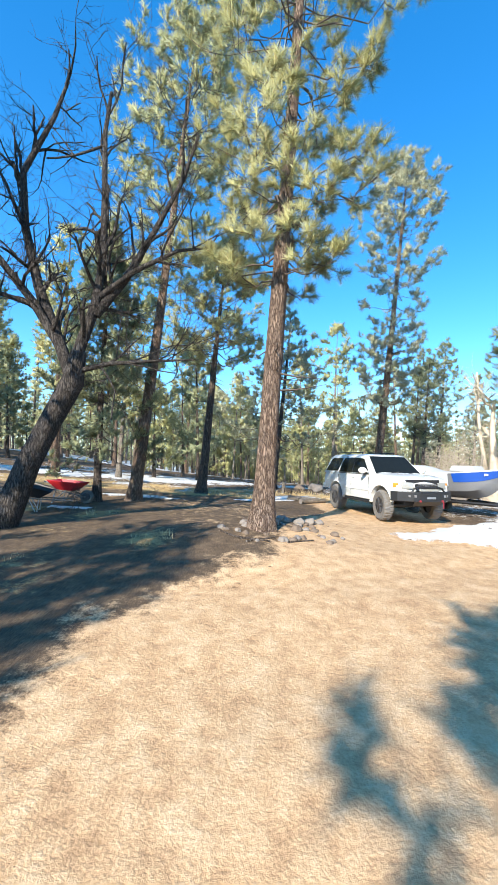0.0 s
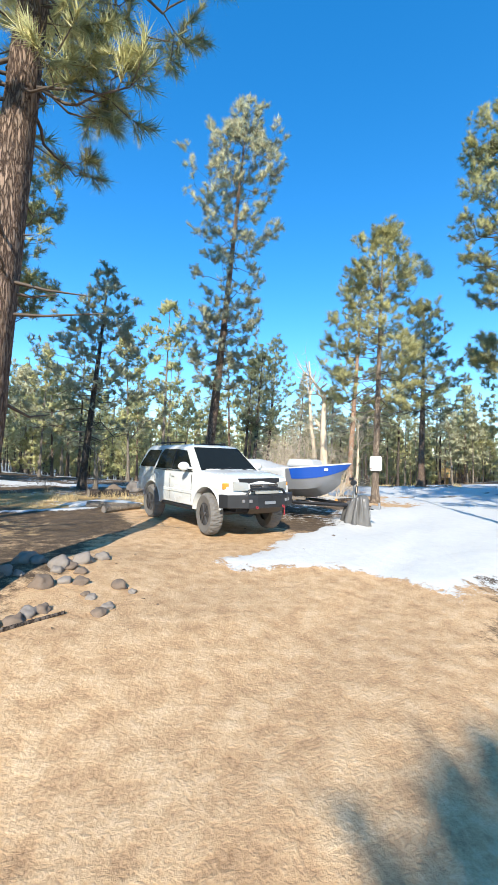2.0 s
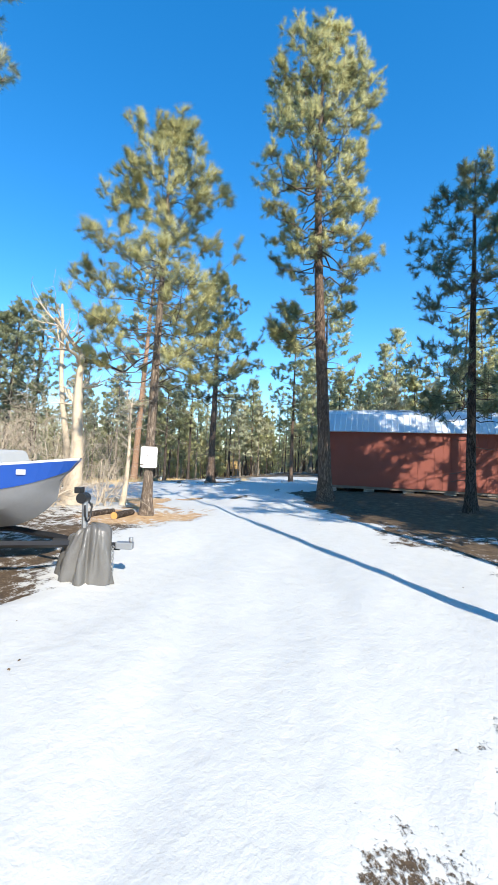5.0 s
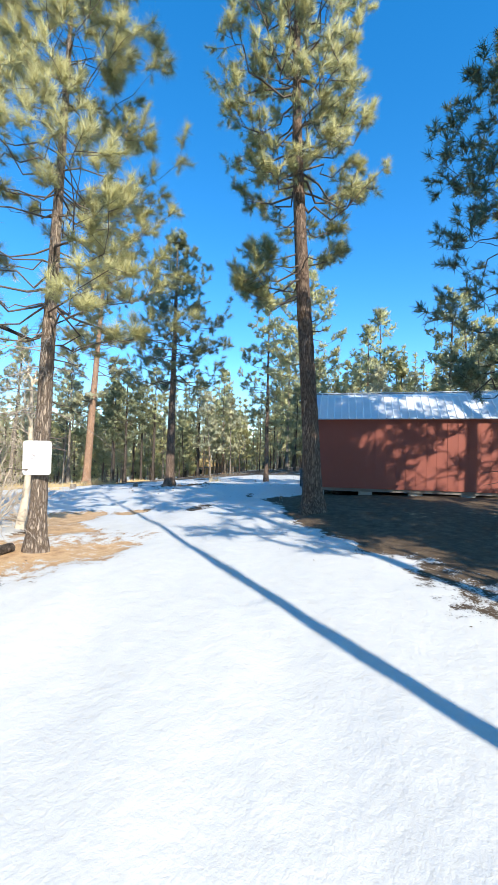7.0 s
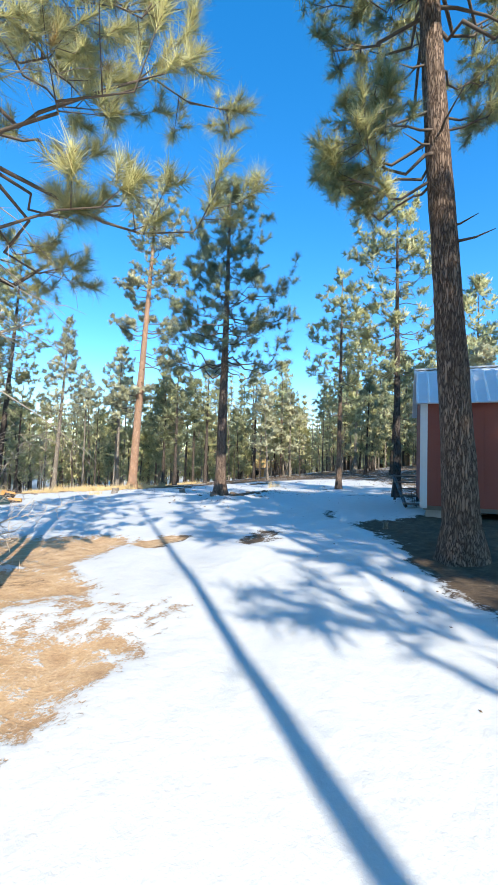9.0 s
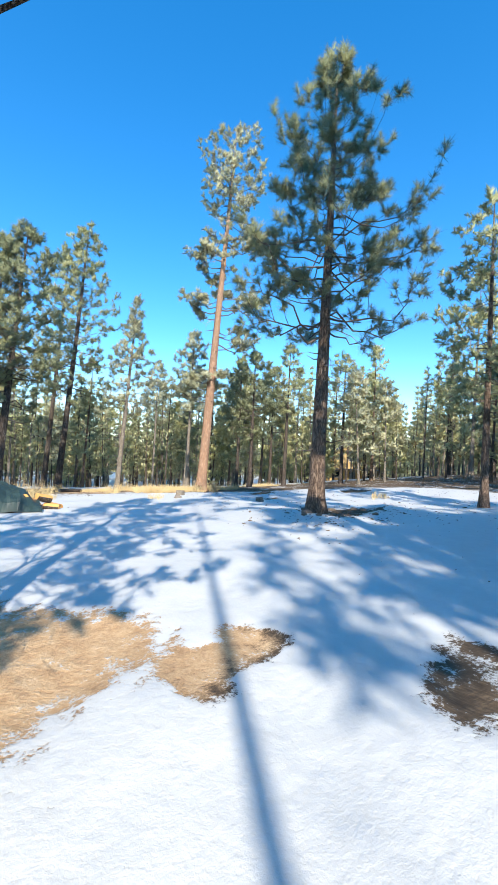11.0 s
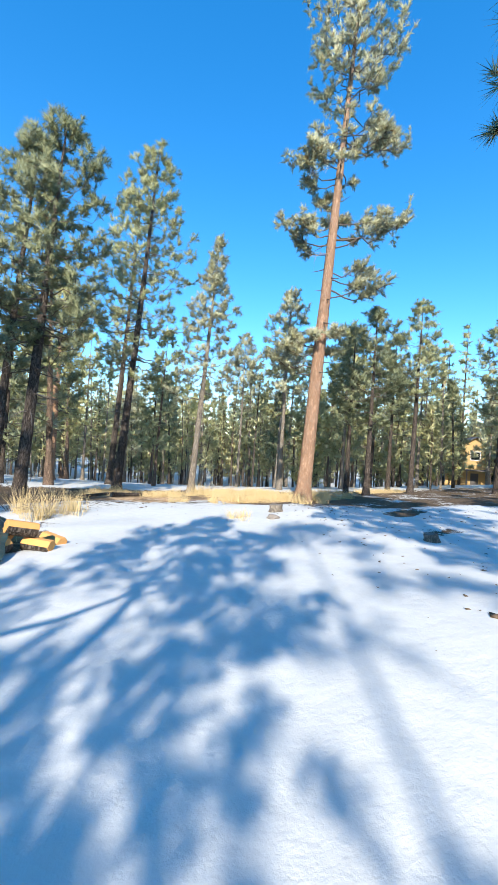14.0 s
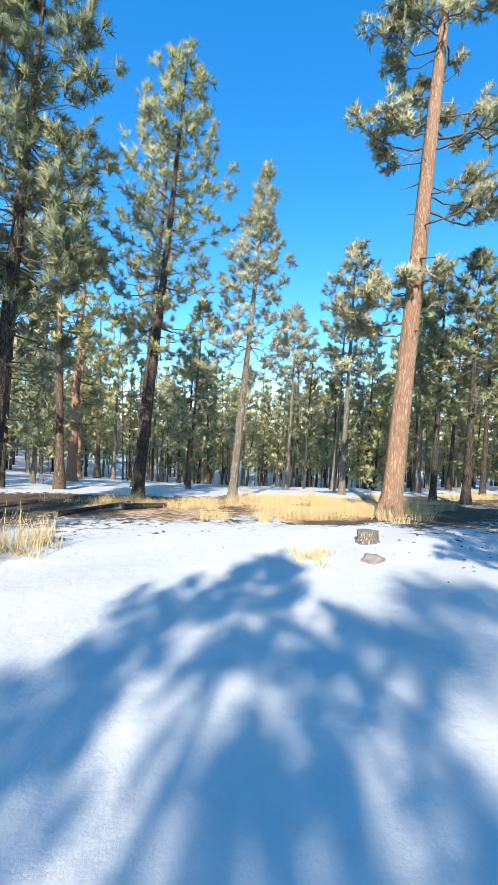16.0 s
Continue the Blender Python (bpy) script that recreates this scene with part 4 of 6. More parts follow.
def poly(bm, pts):
    return bm.faces.new([bm.verts.new(p) for p in pts])


def slab(pts, thick, axis):
    """A flat outline given depth along axis."""
    bm = bmesh.new()
    f = poly(bm, pts)
    r = bmesh.ops.extrude_face_region(bm, geom=[f])
    bmesh.ops.translate(bm, vec=Vector(axis) * thick, verts=[v for v in r["geom"] if isinstance(v, bmesh.types.BMVert)])
    bmesh.ops.recalc_face_normals(bm, faces=bm.faces)
    return bm


def arc(cx, cz, r, a0, a1, n):
    return [(cx + r * math.cos(radians(a0 + (a1 - a0) * i / n)), cz + r * math.sin(radians(a0 + (a1 - a0) * i / n))) for i in range(n + 1)]


# ---- red shed ----
def make_shed():
    top = empty("shed", pose(20.35, 15.1, gz(21, 13.5) - 0.02, 0, 0, math.degrees(math.atan2(-0.925, 0.38))), "red board shed with ribbed metal gambrel roof on blocks", "shed")
    L, D, B, E = 6.7, 3.2, 0.24, 2.52
    brk, ridge = (0.62, 3.24), 3.50
    # walls of thickness 0.09, with the gambrel gables on the ends
    front = part("wall", slab([(0, 0, B), (L, 0, B), (L, 0, E), (0, 0, E)], 0.09, (0, 1, 0)), M_RED, top)
    part("wall", slab([(0, D - 0.09, B), (L, D - 0.09, B), (L, D - 0.09, E), (0, D - 0.09, E)], 0.09, (0, 1, 0)), M_RED, top)
    for x in (0.0, L - 0.09):
        pts = [(x, 0.09, B), (x, D - 0.09, B), (x, D - 0.09, E), (x, D - brk[0], brk[1] - 0.06), (x, D / 2, ridge - 0.06), (x, brk[0], brk[1] - 0.06), (x, 0.09, E)]
        part("wall", slab(pts, 0.09, (1, 0, 0)), M_RED, top)
    # grooves between the boards: narrow proud battens
    for k in range(1, 22):
        bm = bmesh.new()
        box(bm, (L * k / 22, -0.004, (B + E) / 2), (0.012, 0.008, E - B - 0.05))
        part("batten", bm, M_RED, front)
    for x in (0.045, L - 0.045):
        bm = bmesh.new()
        box(bm, (x, -0.022, (B + E) / 2 - 0.03), (0.13, 0.03, E - B + 0.06))
        part("corner_trim", bm, M_TRIMW, top, "white corner board")
    for x in (-0.018, L + 0.018):
        bm = bmesh.new()
        box(bm, (x, 0.055, (B + E) / 2 - 0.03), (0.03, 0.12, E - B + 0.06))
        part("corner_trim", bm, M_TRIMW, top, "white corner board")
    # roof sheets with standing ribs
    line = [(-0.14, E - 0.06), brk, (D / 2, ridge), (D - brk[0], brk[1]), (D + 0.14, E - 0.06)]
    roof = None
    for a, b in zip(line[:-1], line[1:]):
        d = Vector((0, b[0] - a[0], b[1] - a[1]))
        nrm = Vector((0, -d.z, d.y)).normalized()
        o = part("roof", slab([(-0.12, *a), (L + 0.12, *a), (L + 0.12, *b), (-0.12, *b)], 0.03, nrm), M_ROOF, top)
        n = 30
        for k in range(n + 1):
            bm = bmesh.new()
            x = -0.1 + (L + 0.2) * k / n
            p, q = Vector((x, *a)) + nrm * 0.03, Vector((x, *b)) + nrm * 0.03
            r = bmesh.ops.create_cone(bm, cap_ends=True, segments=4, radius1=0.026, radius2=0.026, depth=(q - p).length)
            bmesh.ops.transform(bm, matrix=Matrix.Translation((p + q) / 2) @ (q - p).to_track_quat("Z", "Y").to_matrix().to_4x4(), verts=bm.verts)
            part("rib", bm, M_RIB, o)
    bm = bmesh.new()
    box(bm, (L / 2, D / 2, ridge + 0.045), (L + 0.26, 0.3, 0.03))
    part("ridge_cap", bm, M_ROOF, top)
    bm = bmesh.new()
    box(bm, (L / 2, D / 2, B - 0.05), (L - 0.1, D - 0.1, 0.1))
    part("floor_frame", bm, M_OLDWOOD, top)
    for i in range(5):
        for y in (0.22, D - 0.25):
            bm = bmesh.new()
            box(bm, (0.3 + i * (L - 0.6) / 4, y, 0.06), (0.42, 0.22, 0.27))
            part("block", bm, M_BLOCK, top, bevel=0.01)


make_shed()


# ---- white car ----
def wheel(parent, x, y, side, r=0.42, w=0.27, steer=0.0):
    hub = part_me("wheel", bpy.data.meshes.new("wheel"), None, parent)
    bm = bmesh.new()
    prof = [(0.53 * r, -w / 2 + 0.02), (0.86 * r, -w / 2), (0.96 * r, -w / 2 + 0.03), (r, -w / 2 + 0.07), (r, w / 2 - 0.07), (0.96 * r, w / 2 - 0.03), (0.86 * r, w / 2), (0.53 * r, w / 2 - 0.02)]
    n = 72
    rings = []
    for i in range(n):
        a = 2 * math.pi * i / n
        ring = []
        for k, (pr, py) in enumerate(prof):
            q = pr * (1.0 - (0.045 if 2 <= k <= 5 and (i + (k > 3)) % 3 == 0 else 0.0))
            ring.append(bm.verts.new((x + q * math.cos(a), y + py, r + q * math.sin(a))))
        rings.append(ring)
    for i in range(n):
        p, q = rings[i], rings[(i + 1) % n]
        for k in range(len(prof) - 1):
            bm.faces.new((p[k], q[k], q[k + 1], p[k + 1]))
    bmesh.ops.recalc_face_normals(bm, faces=bm.faces)
    bm.to_mesh(hub.data)
    bm.free()
    hub.data.materials.append(M_RUBBER)
    hub.name = "wheel"
    turn = Matrix.Translation((x, y, 0)) @ Matrix.Rotation(radians(steer), 4, "Z") @ Matrix.Translation((-x, -y, 0))
    hub.data.transform(turn)
    bm = bmesh.new()
    rod(bm, (x, y - side * 0.06, r), (x, y + side * 0.10, r), 0.54 * r, 0.54 * r, 28)
    for i in range(6):
        a = math.radians(60 * i)
        box(bm, (x + 0.30 * r * math.cos(a), y + side * 0.112, r + 0.30 * r * math.sin(a)), (0.42 * r, 0.03, 0.10 * r), Matrix.Rotation(-a, 3, "Y"))
    rod(bm, (x, y + side * 0.09, r), (x, y + side * 0.14, r), 0.16 * r, 0.13 * r, 12)
    bmesh.ops.transform(bm, matrix=turn, verts=bm.verts)
    part("rim", bm, M_RIM, hub, "dark dusty alloy rim")


def make_car():
    hx, hy = 0.247, -0.969
    cx, cy = 4.14, 12.62
    top = empty("car", pose(cx, cy, gz(cx, cy) + 0.02, 0, 0, math.degrees(math.atan2(hy, hx))), "white four-wheel-drive car with black steel winch bumper", "car")
    # lower body with wheel arches
    side = [(-2.32, 0.70), (-2.36, 1.00), (-2.30, 1.24), (0.92, 1.265), (1.40, 1.245), (1.78, 1.185), (1.98, 1.10), (2.07, 0.975), (2.09, 0.74)]
    side += arc(1.3375, 0.44, 0.52, 25, 180, 10) + [(0.80, 0.52), (-0.80, 0.52)] + arc(-1.3375, 0.44, 0.50, 0, 155, 10)[0:]
    bm = slab([(x, -0.86, z) for x, z in side], 1.72, (0, 1, 0))
    for px in (-2.1, -1.0, 0.0, 0.92, 1.6, 1.9):
        bmesh.ops.bisect_plane(bm, geom=bm.verts[:] + bm.edges[:] + bm.faces[:], plane_co=(px, 0, 0), plane_no=(1, 0, 0))
    for pz in (0.78, 1.0, 1.14):
        bmesh.ops.bisect_plane(bm, geom=bm.verts[:] + bm.edges[:] + bm.faces[:], plane_co=(0, 0, pz), plane_no=(0, 0, 1))
    for py in (-0.55, 0, 0.55):
        bmesh.ops.bisect_plane(bm, geom=bm.verts[:] + bm.edges[:] + bm.faces[:], plane_co=(0, py, 0), plane_no=(0, 1, 0))
    for v in bm.verts:
        f = 1 - 0.05 * max(0.0, (v.co.z - 0.95) / 0.3) ** 2 - 0.10 * max(0.0, (v.co.x - 1.2) / 0.9) ** 2 - 0.05 * max(0.0, (-v.co.x - 1.9) / 0.4) ** 2
        if v.co.z > 1.05 and v.co.x > 0.9:
            v.co.z += 0.035 * (1 - (v.co.y / 0.86) ** 2)
        v.co.y *= f
        if v.co.x > 1.9:
            v.co.x -= 0.10 * (v.co.y / 0.8) ** 2
    body = part("body", bm, M_WHITE, top, bevel=0.02, soft=False)
    smooth(body.data)
    body.data.set_sharp_from_angle(angle=0.6)
    # cabin
    cab = [(0.98, 1.22), (0.28, 1.80), (0.05, 1.845), (-1.85, 1.845), (-2.02, 1.80), (-2.30, 1.22)]

    def wide(z):
        return 0.83 - 0.19 * max(0.0, (z - 1.22) / 0.62) ** 1.1

    bm = slab([(x, -1, z) for x, z in cab], 2, (0, 1, 0))
    for v in bm.verts:
        v.co.y = math.copysign(wide(v.co.z), v.co.y)
    bmesh.ops.bevel(bm, geom=[e for e in bm.edges if e.calc_face_angle(0) > 0.2 and min(v.co.z for v in e.verts) > 1.5], offset=0.085, segments=4, affect="EDGES", profile=0.5)
    cabin = part("cabin", bm, M_WHITE, top)
    smooth(cabin.data)
    cabin.data.set_sharp_from_angle(angle=0.6)

    def window(name, pts, s):
        q = [(x, s * (wide(z) + 0.002), z) for x, z in pts]
        part(name, slab(q, 0.012, (0, s, 0)), M_GLASS, cabin, "dark tinted window")

    for s in (-1, 1):
        window("window", [(0.68, 1.27), (0.18, 1.70), (-0.28, 1.735), (-0.28, 1.27)], s)
        window("window", [(-0.34, 1.27), (-0.34, 1.735), (-0.98, 1.735), (-1.10, 1.60), (-1.18, 1.27)], s)
        window("window", [(-1.30, 1.29), (-1.16, 1.72), (-1.84, 1.72), (-1.95, 1.66), (-2.16, 1.34), (-2.17, 1.29)], s)
        part("pillar_trim", slab([(x, s * (wide(z) + 0.002), z) for x, z in ((-0.276, 1.27), (-0.276, 1.735), (-0.344, 1.735), (-0.344, 1.27))], 0.009, (0, s, 0)), M_BLACK, cabin, "black window pillar")
        bm = bmesh.new()
        box(bm, (-0.25, s * (wide(1.24) + 0.004), 1.243), (1.9, 0.012, 0.018))
        part("window_seal", bm, M_BLACK, cabin, "black rubber window seal")
        bm = bmesh.new()
        for k in range(6):
            rod(bm, (1.3375, s * 0.52, 0.46 + 0.05 * k), (1.3375, s * 0.52, 0.485 + 0.05 * k), 0.065, n=12)
        rod(bm, (1.3375, s * 0.52, 0.40), (1.3375, s * 0.50, 0.85), 0.03)
        part("coil_spring", bm, M_STEEL, top, "dark front coil spring")
        bm = bmesh.new()
        rod(bm, (1.30, s * 0.25, 0.46), (1.34, s * 0.68, 0.40), 0.03)
        rod(bm, (1.0, s * 0.25, 0.46), (1.34, s * 0.68, 0.38), 0.025)
        part("control_arm", bm, M_STEEL, top)
        # mirror on a short arm
        mir = part_me("mirror", bpy.data.meshes.new("mirror"), None, top)
        bm = bmesh.new()
        bmesh.ops.create_uvsphere(bm, u_segments=14, v_segments=10, radius=1.0, matrix=Matrix.Translation((0.62, s * 1.00, 1.35)) @ Matrix.Diagonal((0.075, 0.135, 0.095, 1)))
        for v in bm.verts:
            v.co.x = max(v.co.x, 0.575)
        rod(bm, (0.66, s * 0.80, 1.30), (0.64, s * 0.95, 1.33), 0.03, 0.025, 8)
        bm.to_mesh(mir.data)
        bm.free()
        smooth(mir.data)
        mir.data.materials.append(M_WHITE)
        bm = bmesh.new()
        rod(bm, (-1.75, s * 0.56, 1.90), (-0.15, s * 0.56, 1.90), 0.016)
        for px in (-1.75, -0.95, -0.15):
            rod(bm, (px, s * 0.56, 1.83), (px, s * 0.56, 1.905), 0.018)
        part("roof_rail", bm, M_BLACK, top)
        for px in (-0.16, -1.02):
            bm = bmesh.new()
            box(bm, (px, s * 0.862, 1.13), (0.16, 0.03, 0.04))
            part("door_handle", bm, M_WHITE, top, bevel=0.008)
        # door seams
        for px, z0, z1 in ((0.72, 0.58, 1.2), (-0.31, 0.56, 1.2), (-1.16, 0.75, 1.2)):
            bm = bmesh.new()
            box(bm, (px, s * 0.8585, (z0 + z1) / 2), (0.010, 0.008, z1 - z0 - 0.05))
            part("door_seam", bm, M_BLACK, top)
        bm = bmesh.new()
        box(bm, (-0.02, s * 0.866, 0.80), (1.55, 0.02, 0.07))
        part("side_moulding", bm, M_WHITE, top, bevel=0.008)
        bm = bmesh.new()
        rod(bm, (-0.75, s * 0.80, 0.46), (0.75, s * 0.80, 0.46), 0.045)
        for px in (-0.6, 0, 0.6):
            rod(bm, (px, s * 0.80, 0.46), (px, s * 0.5, 0.52), 0.025)
        part("rock_slider", bm, M_STEEL, top)
        # flares over the arches
        for px, a0, a1, r in ((1.3375, 12, 178, 0.535), (-1.3375, 2, 166, 0.515)):
            bm = bmesh.new()
            inner, outer = arc(px, 0.44, r - 0.015, a0, a1, 16), arc(px, 0.44, r + 0.03, a0, a1, 16)
            for k in range(16):
                for q in ((inner[k], inner[k + 1], outer[k + 1], outer[k]),):
                    a, b, c, d = q
                    y0, y1 = s * 0.858, s * 0.872
                    fr_ = [(a[0], y1, a[1]), (b[0], y1, b[1]), (c[0], y0, c[1]), (d[0], y0, d[1])]
                    poly(bm, fr_)
                    poly(bm, [(a[0], y1, a[1]), (b[0], y1, b[1]), (b[0], s * 0.78, b[1]), (a[0], s * 0.78, a[1])])
            part("wheel_flare", bm, M_WHITE, top)
        # head lamp with amber corner
        lamp = part("headlight", slab([(2.075, s * 0.38, 0.93), (2.055, s * 0.38, 1.075), (1.985, s * 0.66, 1.095), (1.985, s * 0.67, 0.92)], 0.045, (1, 0, 0)), M_LENS, top, "clear headlight lens")
        bm = bmesh.new()
        box(bm, (1.912, s * 0.78, 1.005), (0.05, 0.13, 0.125), Matrix.Rotation(radians(43 * s), 3, "Z"))
        part("turn_signal", bm, M_AMBER, lamp, "amber turn signal", bevel=0.018)
        bm = bmesh.new()
        box(bm, (-2.34, s * 0.70, 1.08), (0.06, 0.14, 0.28))
        part("tail_light", bm, M_REDP, top, bevel=0.01)
    # windscreen, between the pillars
    d = Vector((0.28 - 0.98, 0, 1.80 - 1.22)).normalized()
    nrm = Vector((d.z, 0, -d.x))
    ws = []
    for u, w in ((0.08, 0.74), (0.94, 0.60)):
        p = Vector((0.98, 0, 1.22)) + d * u * 0.909 + nrm * 0.003
        ws.append((p, w))
    pts = [(ws[0][0].x, -ws[0][1], ws[0][0].z), (ws[0][0].x, ws[0][1], ws[0][0].z), (ws[1][0].x, ws[1][1], ws[1][0].z), (ws[1][0].x, -ws[1][1], ws[1][0].z)]
    part("windscreen", slab(pts, 0.012, nrm), M_GLASS, cabin, "dark reflecting windscreen")
    for y0 in (-0.45, 0.15):
        bm = bmesh.new()
        rod(bm, (0.99, y0, 1.262), (0.90, y0 + 0.48, 1.335), 0.010, n=6)
        part("wiper", bm, M_BLACK, top)
    # grille
    gr = part("grille", slab([(2.125, -0.33, 0.90), (2.125, 0.33, 0.90), (2.105, 0.345, 1.045), (2.105, -0.345, 1.045)], 0.03, (1, 0, 0)), M_BLACK, top, "dark grille with chrome bars")
    for z in (0.925, 0.975, 1.025):
        bm = bmesh.new()
        box(bm, (2.155 - 0.15 * (z - 0.92), 0, z), (0.03, 0.64, 0.024))
        part("grille_bar", bm, M_CHROME, gr)
    bm = bmesh.new()
    bmesh.ops.create_uvsphere(bm, u_segments=16, v_segments=8, radius=1, matrix=Matrix.Translation((2.165, 0, 0.985)) @ Matrix.Diagonal((0.022, 0.085, 0.062, 1)))
    part("emblem", bm, M_RIM, gr, "plain oval badge", soft=True)
    # steel bumper
    out = [(1.86, -0.90), (2.06, -0.82), (2.26, -0.48), (2.31, -0.30), (2.31, 0.30), (2.26, 0.48), (2.06, 0.82), (1.86, 0.90), (1.86, 0.80), (1.98, 0.62), (2.10, 0.30), (2.10, -0.30), (1.98, -0.62), (1.86, -0.80)]
    bump = part("bumper", slab([(x, y, 0.60) for x, y in out], 0.25, (0, 0, 1)), M_STEEL, top, "black plate-steel winch bumper", bevel=0.012)
    part("skid_plate", slab([(2.27, -0.46, 0.60), (2.27, 0.46, 0.60), (2.10, 0.38, 0.47), (2.10, -0.38, 0.47)], 0.03, (0, 0, 1)), M_STEEL, bump)
    bm = bmesh.new()
    hoop = [(2.20, -0.50, 0.83), (2.20, -0.42, 0.935), (2.19, -0.33, 0.955), (2.19, 0.33, 0.955), (2.20, 0.42, 0.935), (2.20, 0.50, 0.83)]
    for a, b in zip(hoop[:-1], hoop[1:]):
        rod(bm, a, b, 0.024, n=10)
    part("hoop", bm, M_STEEL, bump)
    bm = bmesh.new()
    box(bm, (2.22, 0, 0.89), (0.06, 0.56, 0.055))
    part("light_bar", bm, M_LENS, bump, "long clear light bar", bevel=0.008)
    for y in (-0.56, -0.44, 0.56, 0.44):
        bm = bmesh.new()
        box(bm, (2.27 - abs(abs(y) - 0.44) * 0.6, y, 0.74), (0.05, 0.062, 0.062))
        part("spot_light", bm, M_SPOT, bump, "square spot light", bevel=0.01)
    for y in (-0.33, 0.33):
        bm = bmesh.new()
        bmesh.ops.create_cone(bm, cap_ends=False, segments=14, radius1=0.028, radius2=0.028, depth=0.025, matrix=Matrix.Translation((2.33, y, 0.62)) @ Matrix.Rotation(radians(90), 4, "Y"))
        bmesh.ops.solidify(bm, geom=bm.faces[:], thickness=0.012)
        part("shackle", bm, M_STRAP, bump, "red tow shackle")
    for y in (-0.18, 0.18):
        bm = bmesh.new()
        box(bm, (2.313, y, 0.80), (0.012, 0.24, 0.032))
        part("slot", bm, M_BLACK, bump)
    bm = bmesh.new()
    box(bm, (2.32, 0, 0.70), (0.03, 0.26, 0.055))
    part("fairlead", bm, M_GALV, bump, bevel=0.006)
    bm = bmesh.new()
    box(bm, (2.33, 0.36, 0.52), (0.008, 0.025, 0.17))
    part("strap", bm, M_STRAP, bump, "red and grey tow strap")
    # running gear
    bm = bmesh.new()
    box(bm, (0, 0, 0.60), (3.9, 1.1, 0.2))
    box(bm, (0, 0, 1.0), (4.0, 1.0, 0.3))
    part("chassis", bm, M_BLACK, top)
    for px in (-1.3375, 1.3375):
        bm = bmesh.new()
        rod(bm, (px, -0.7, 0.42), (px, 0.7, 0.42), 0.055)
        part("axle", bm, M_STEEL, top)
    bm = bmesh.new()
    rod(bm, (1.1, -0.5, 0.40), (1.35, 0.55, 0.44), 0.02)
    part("steering_rod", bm, M_STEEL, top)
    for px in (-1.3375, 1.3375):
        for s in (-1, 1):
            wheel(top, px, s * 0.77, s, steer=-7.0 if px > 0 else 0.0)
    bm = bmesh.new()
    box(bm, (-2.40, 0, 0.74), (0.14, 1.62, 0.18))
    part("rear_bumper", bm, M_WHITE, top, bevel=0.03)


make_car()


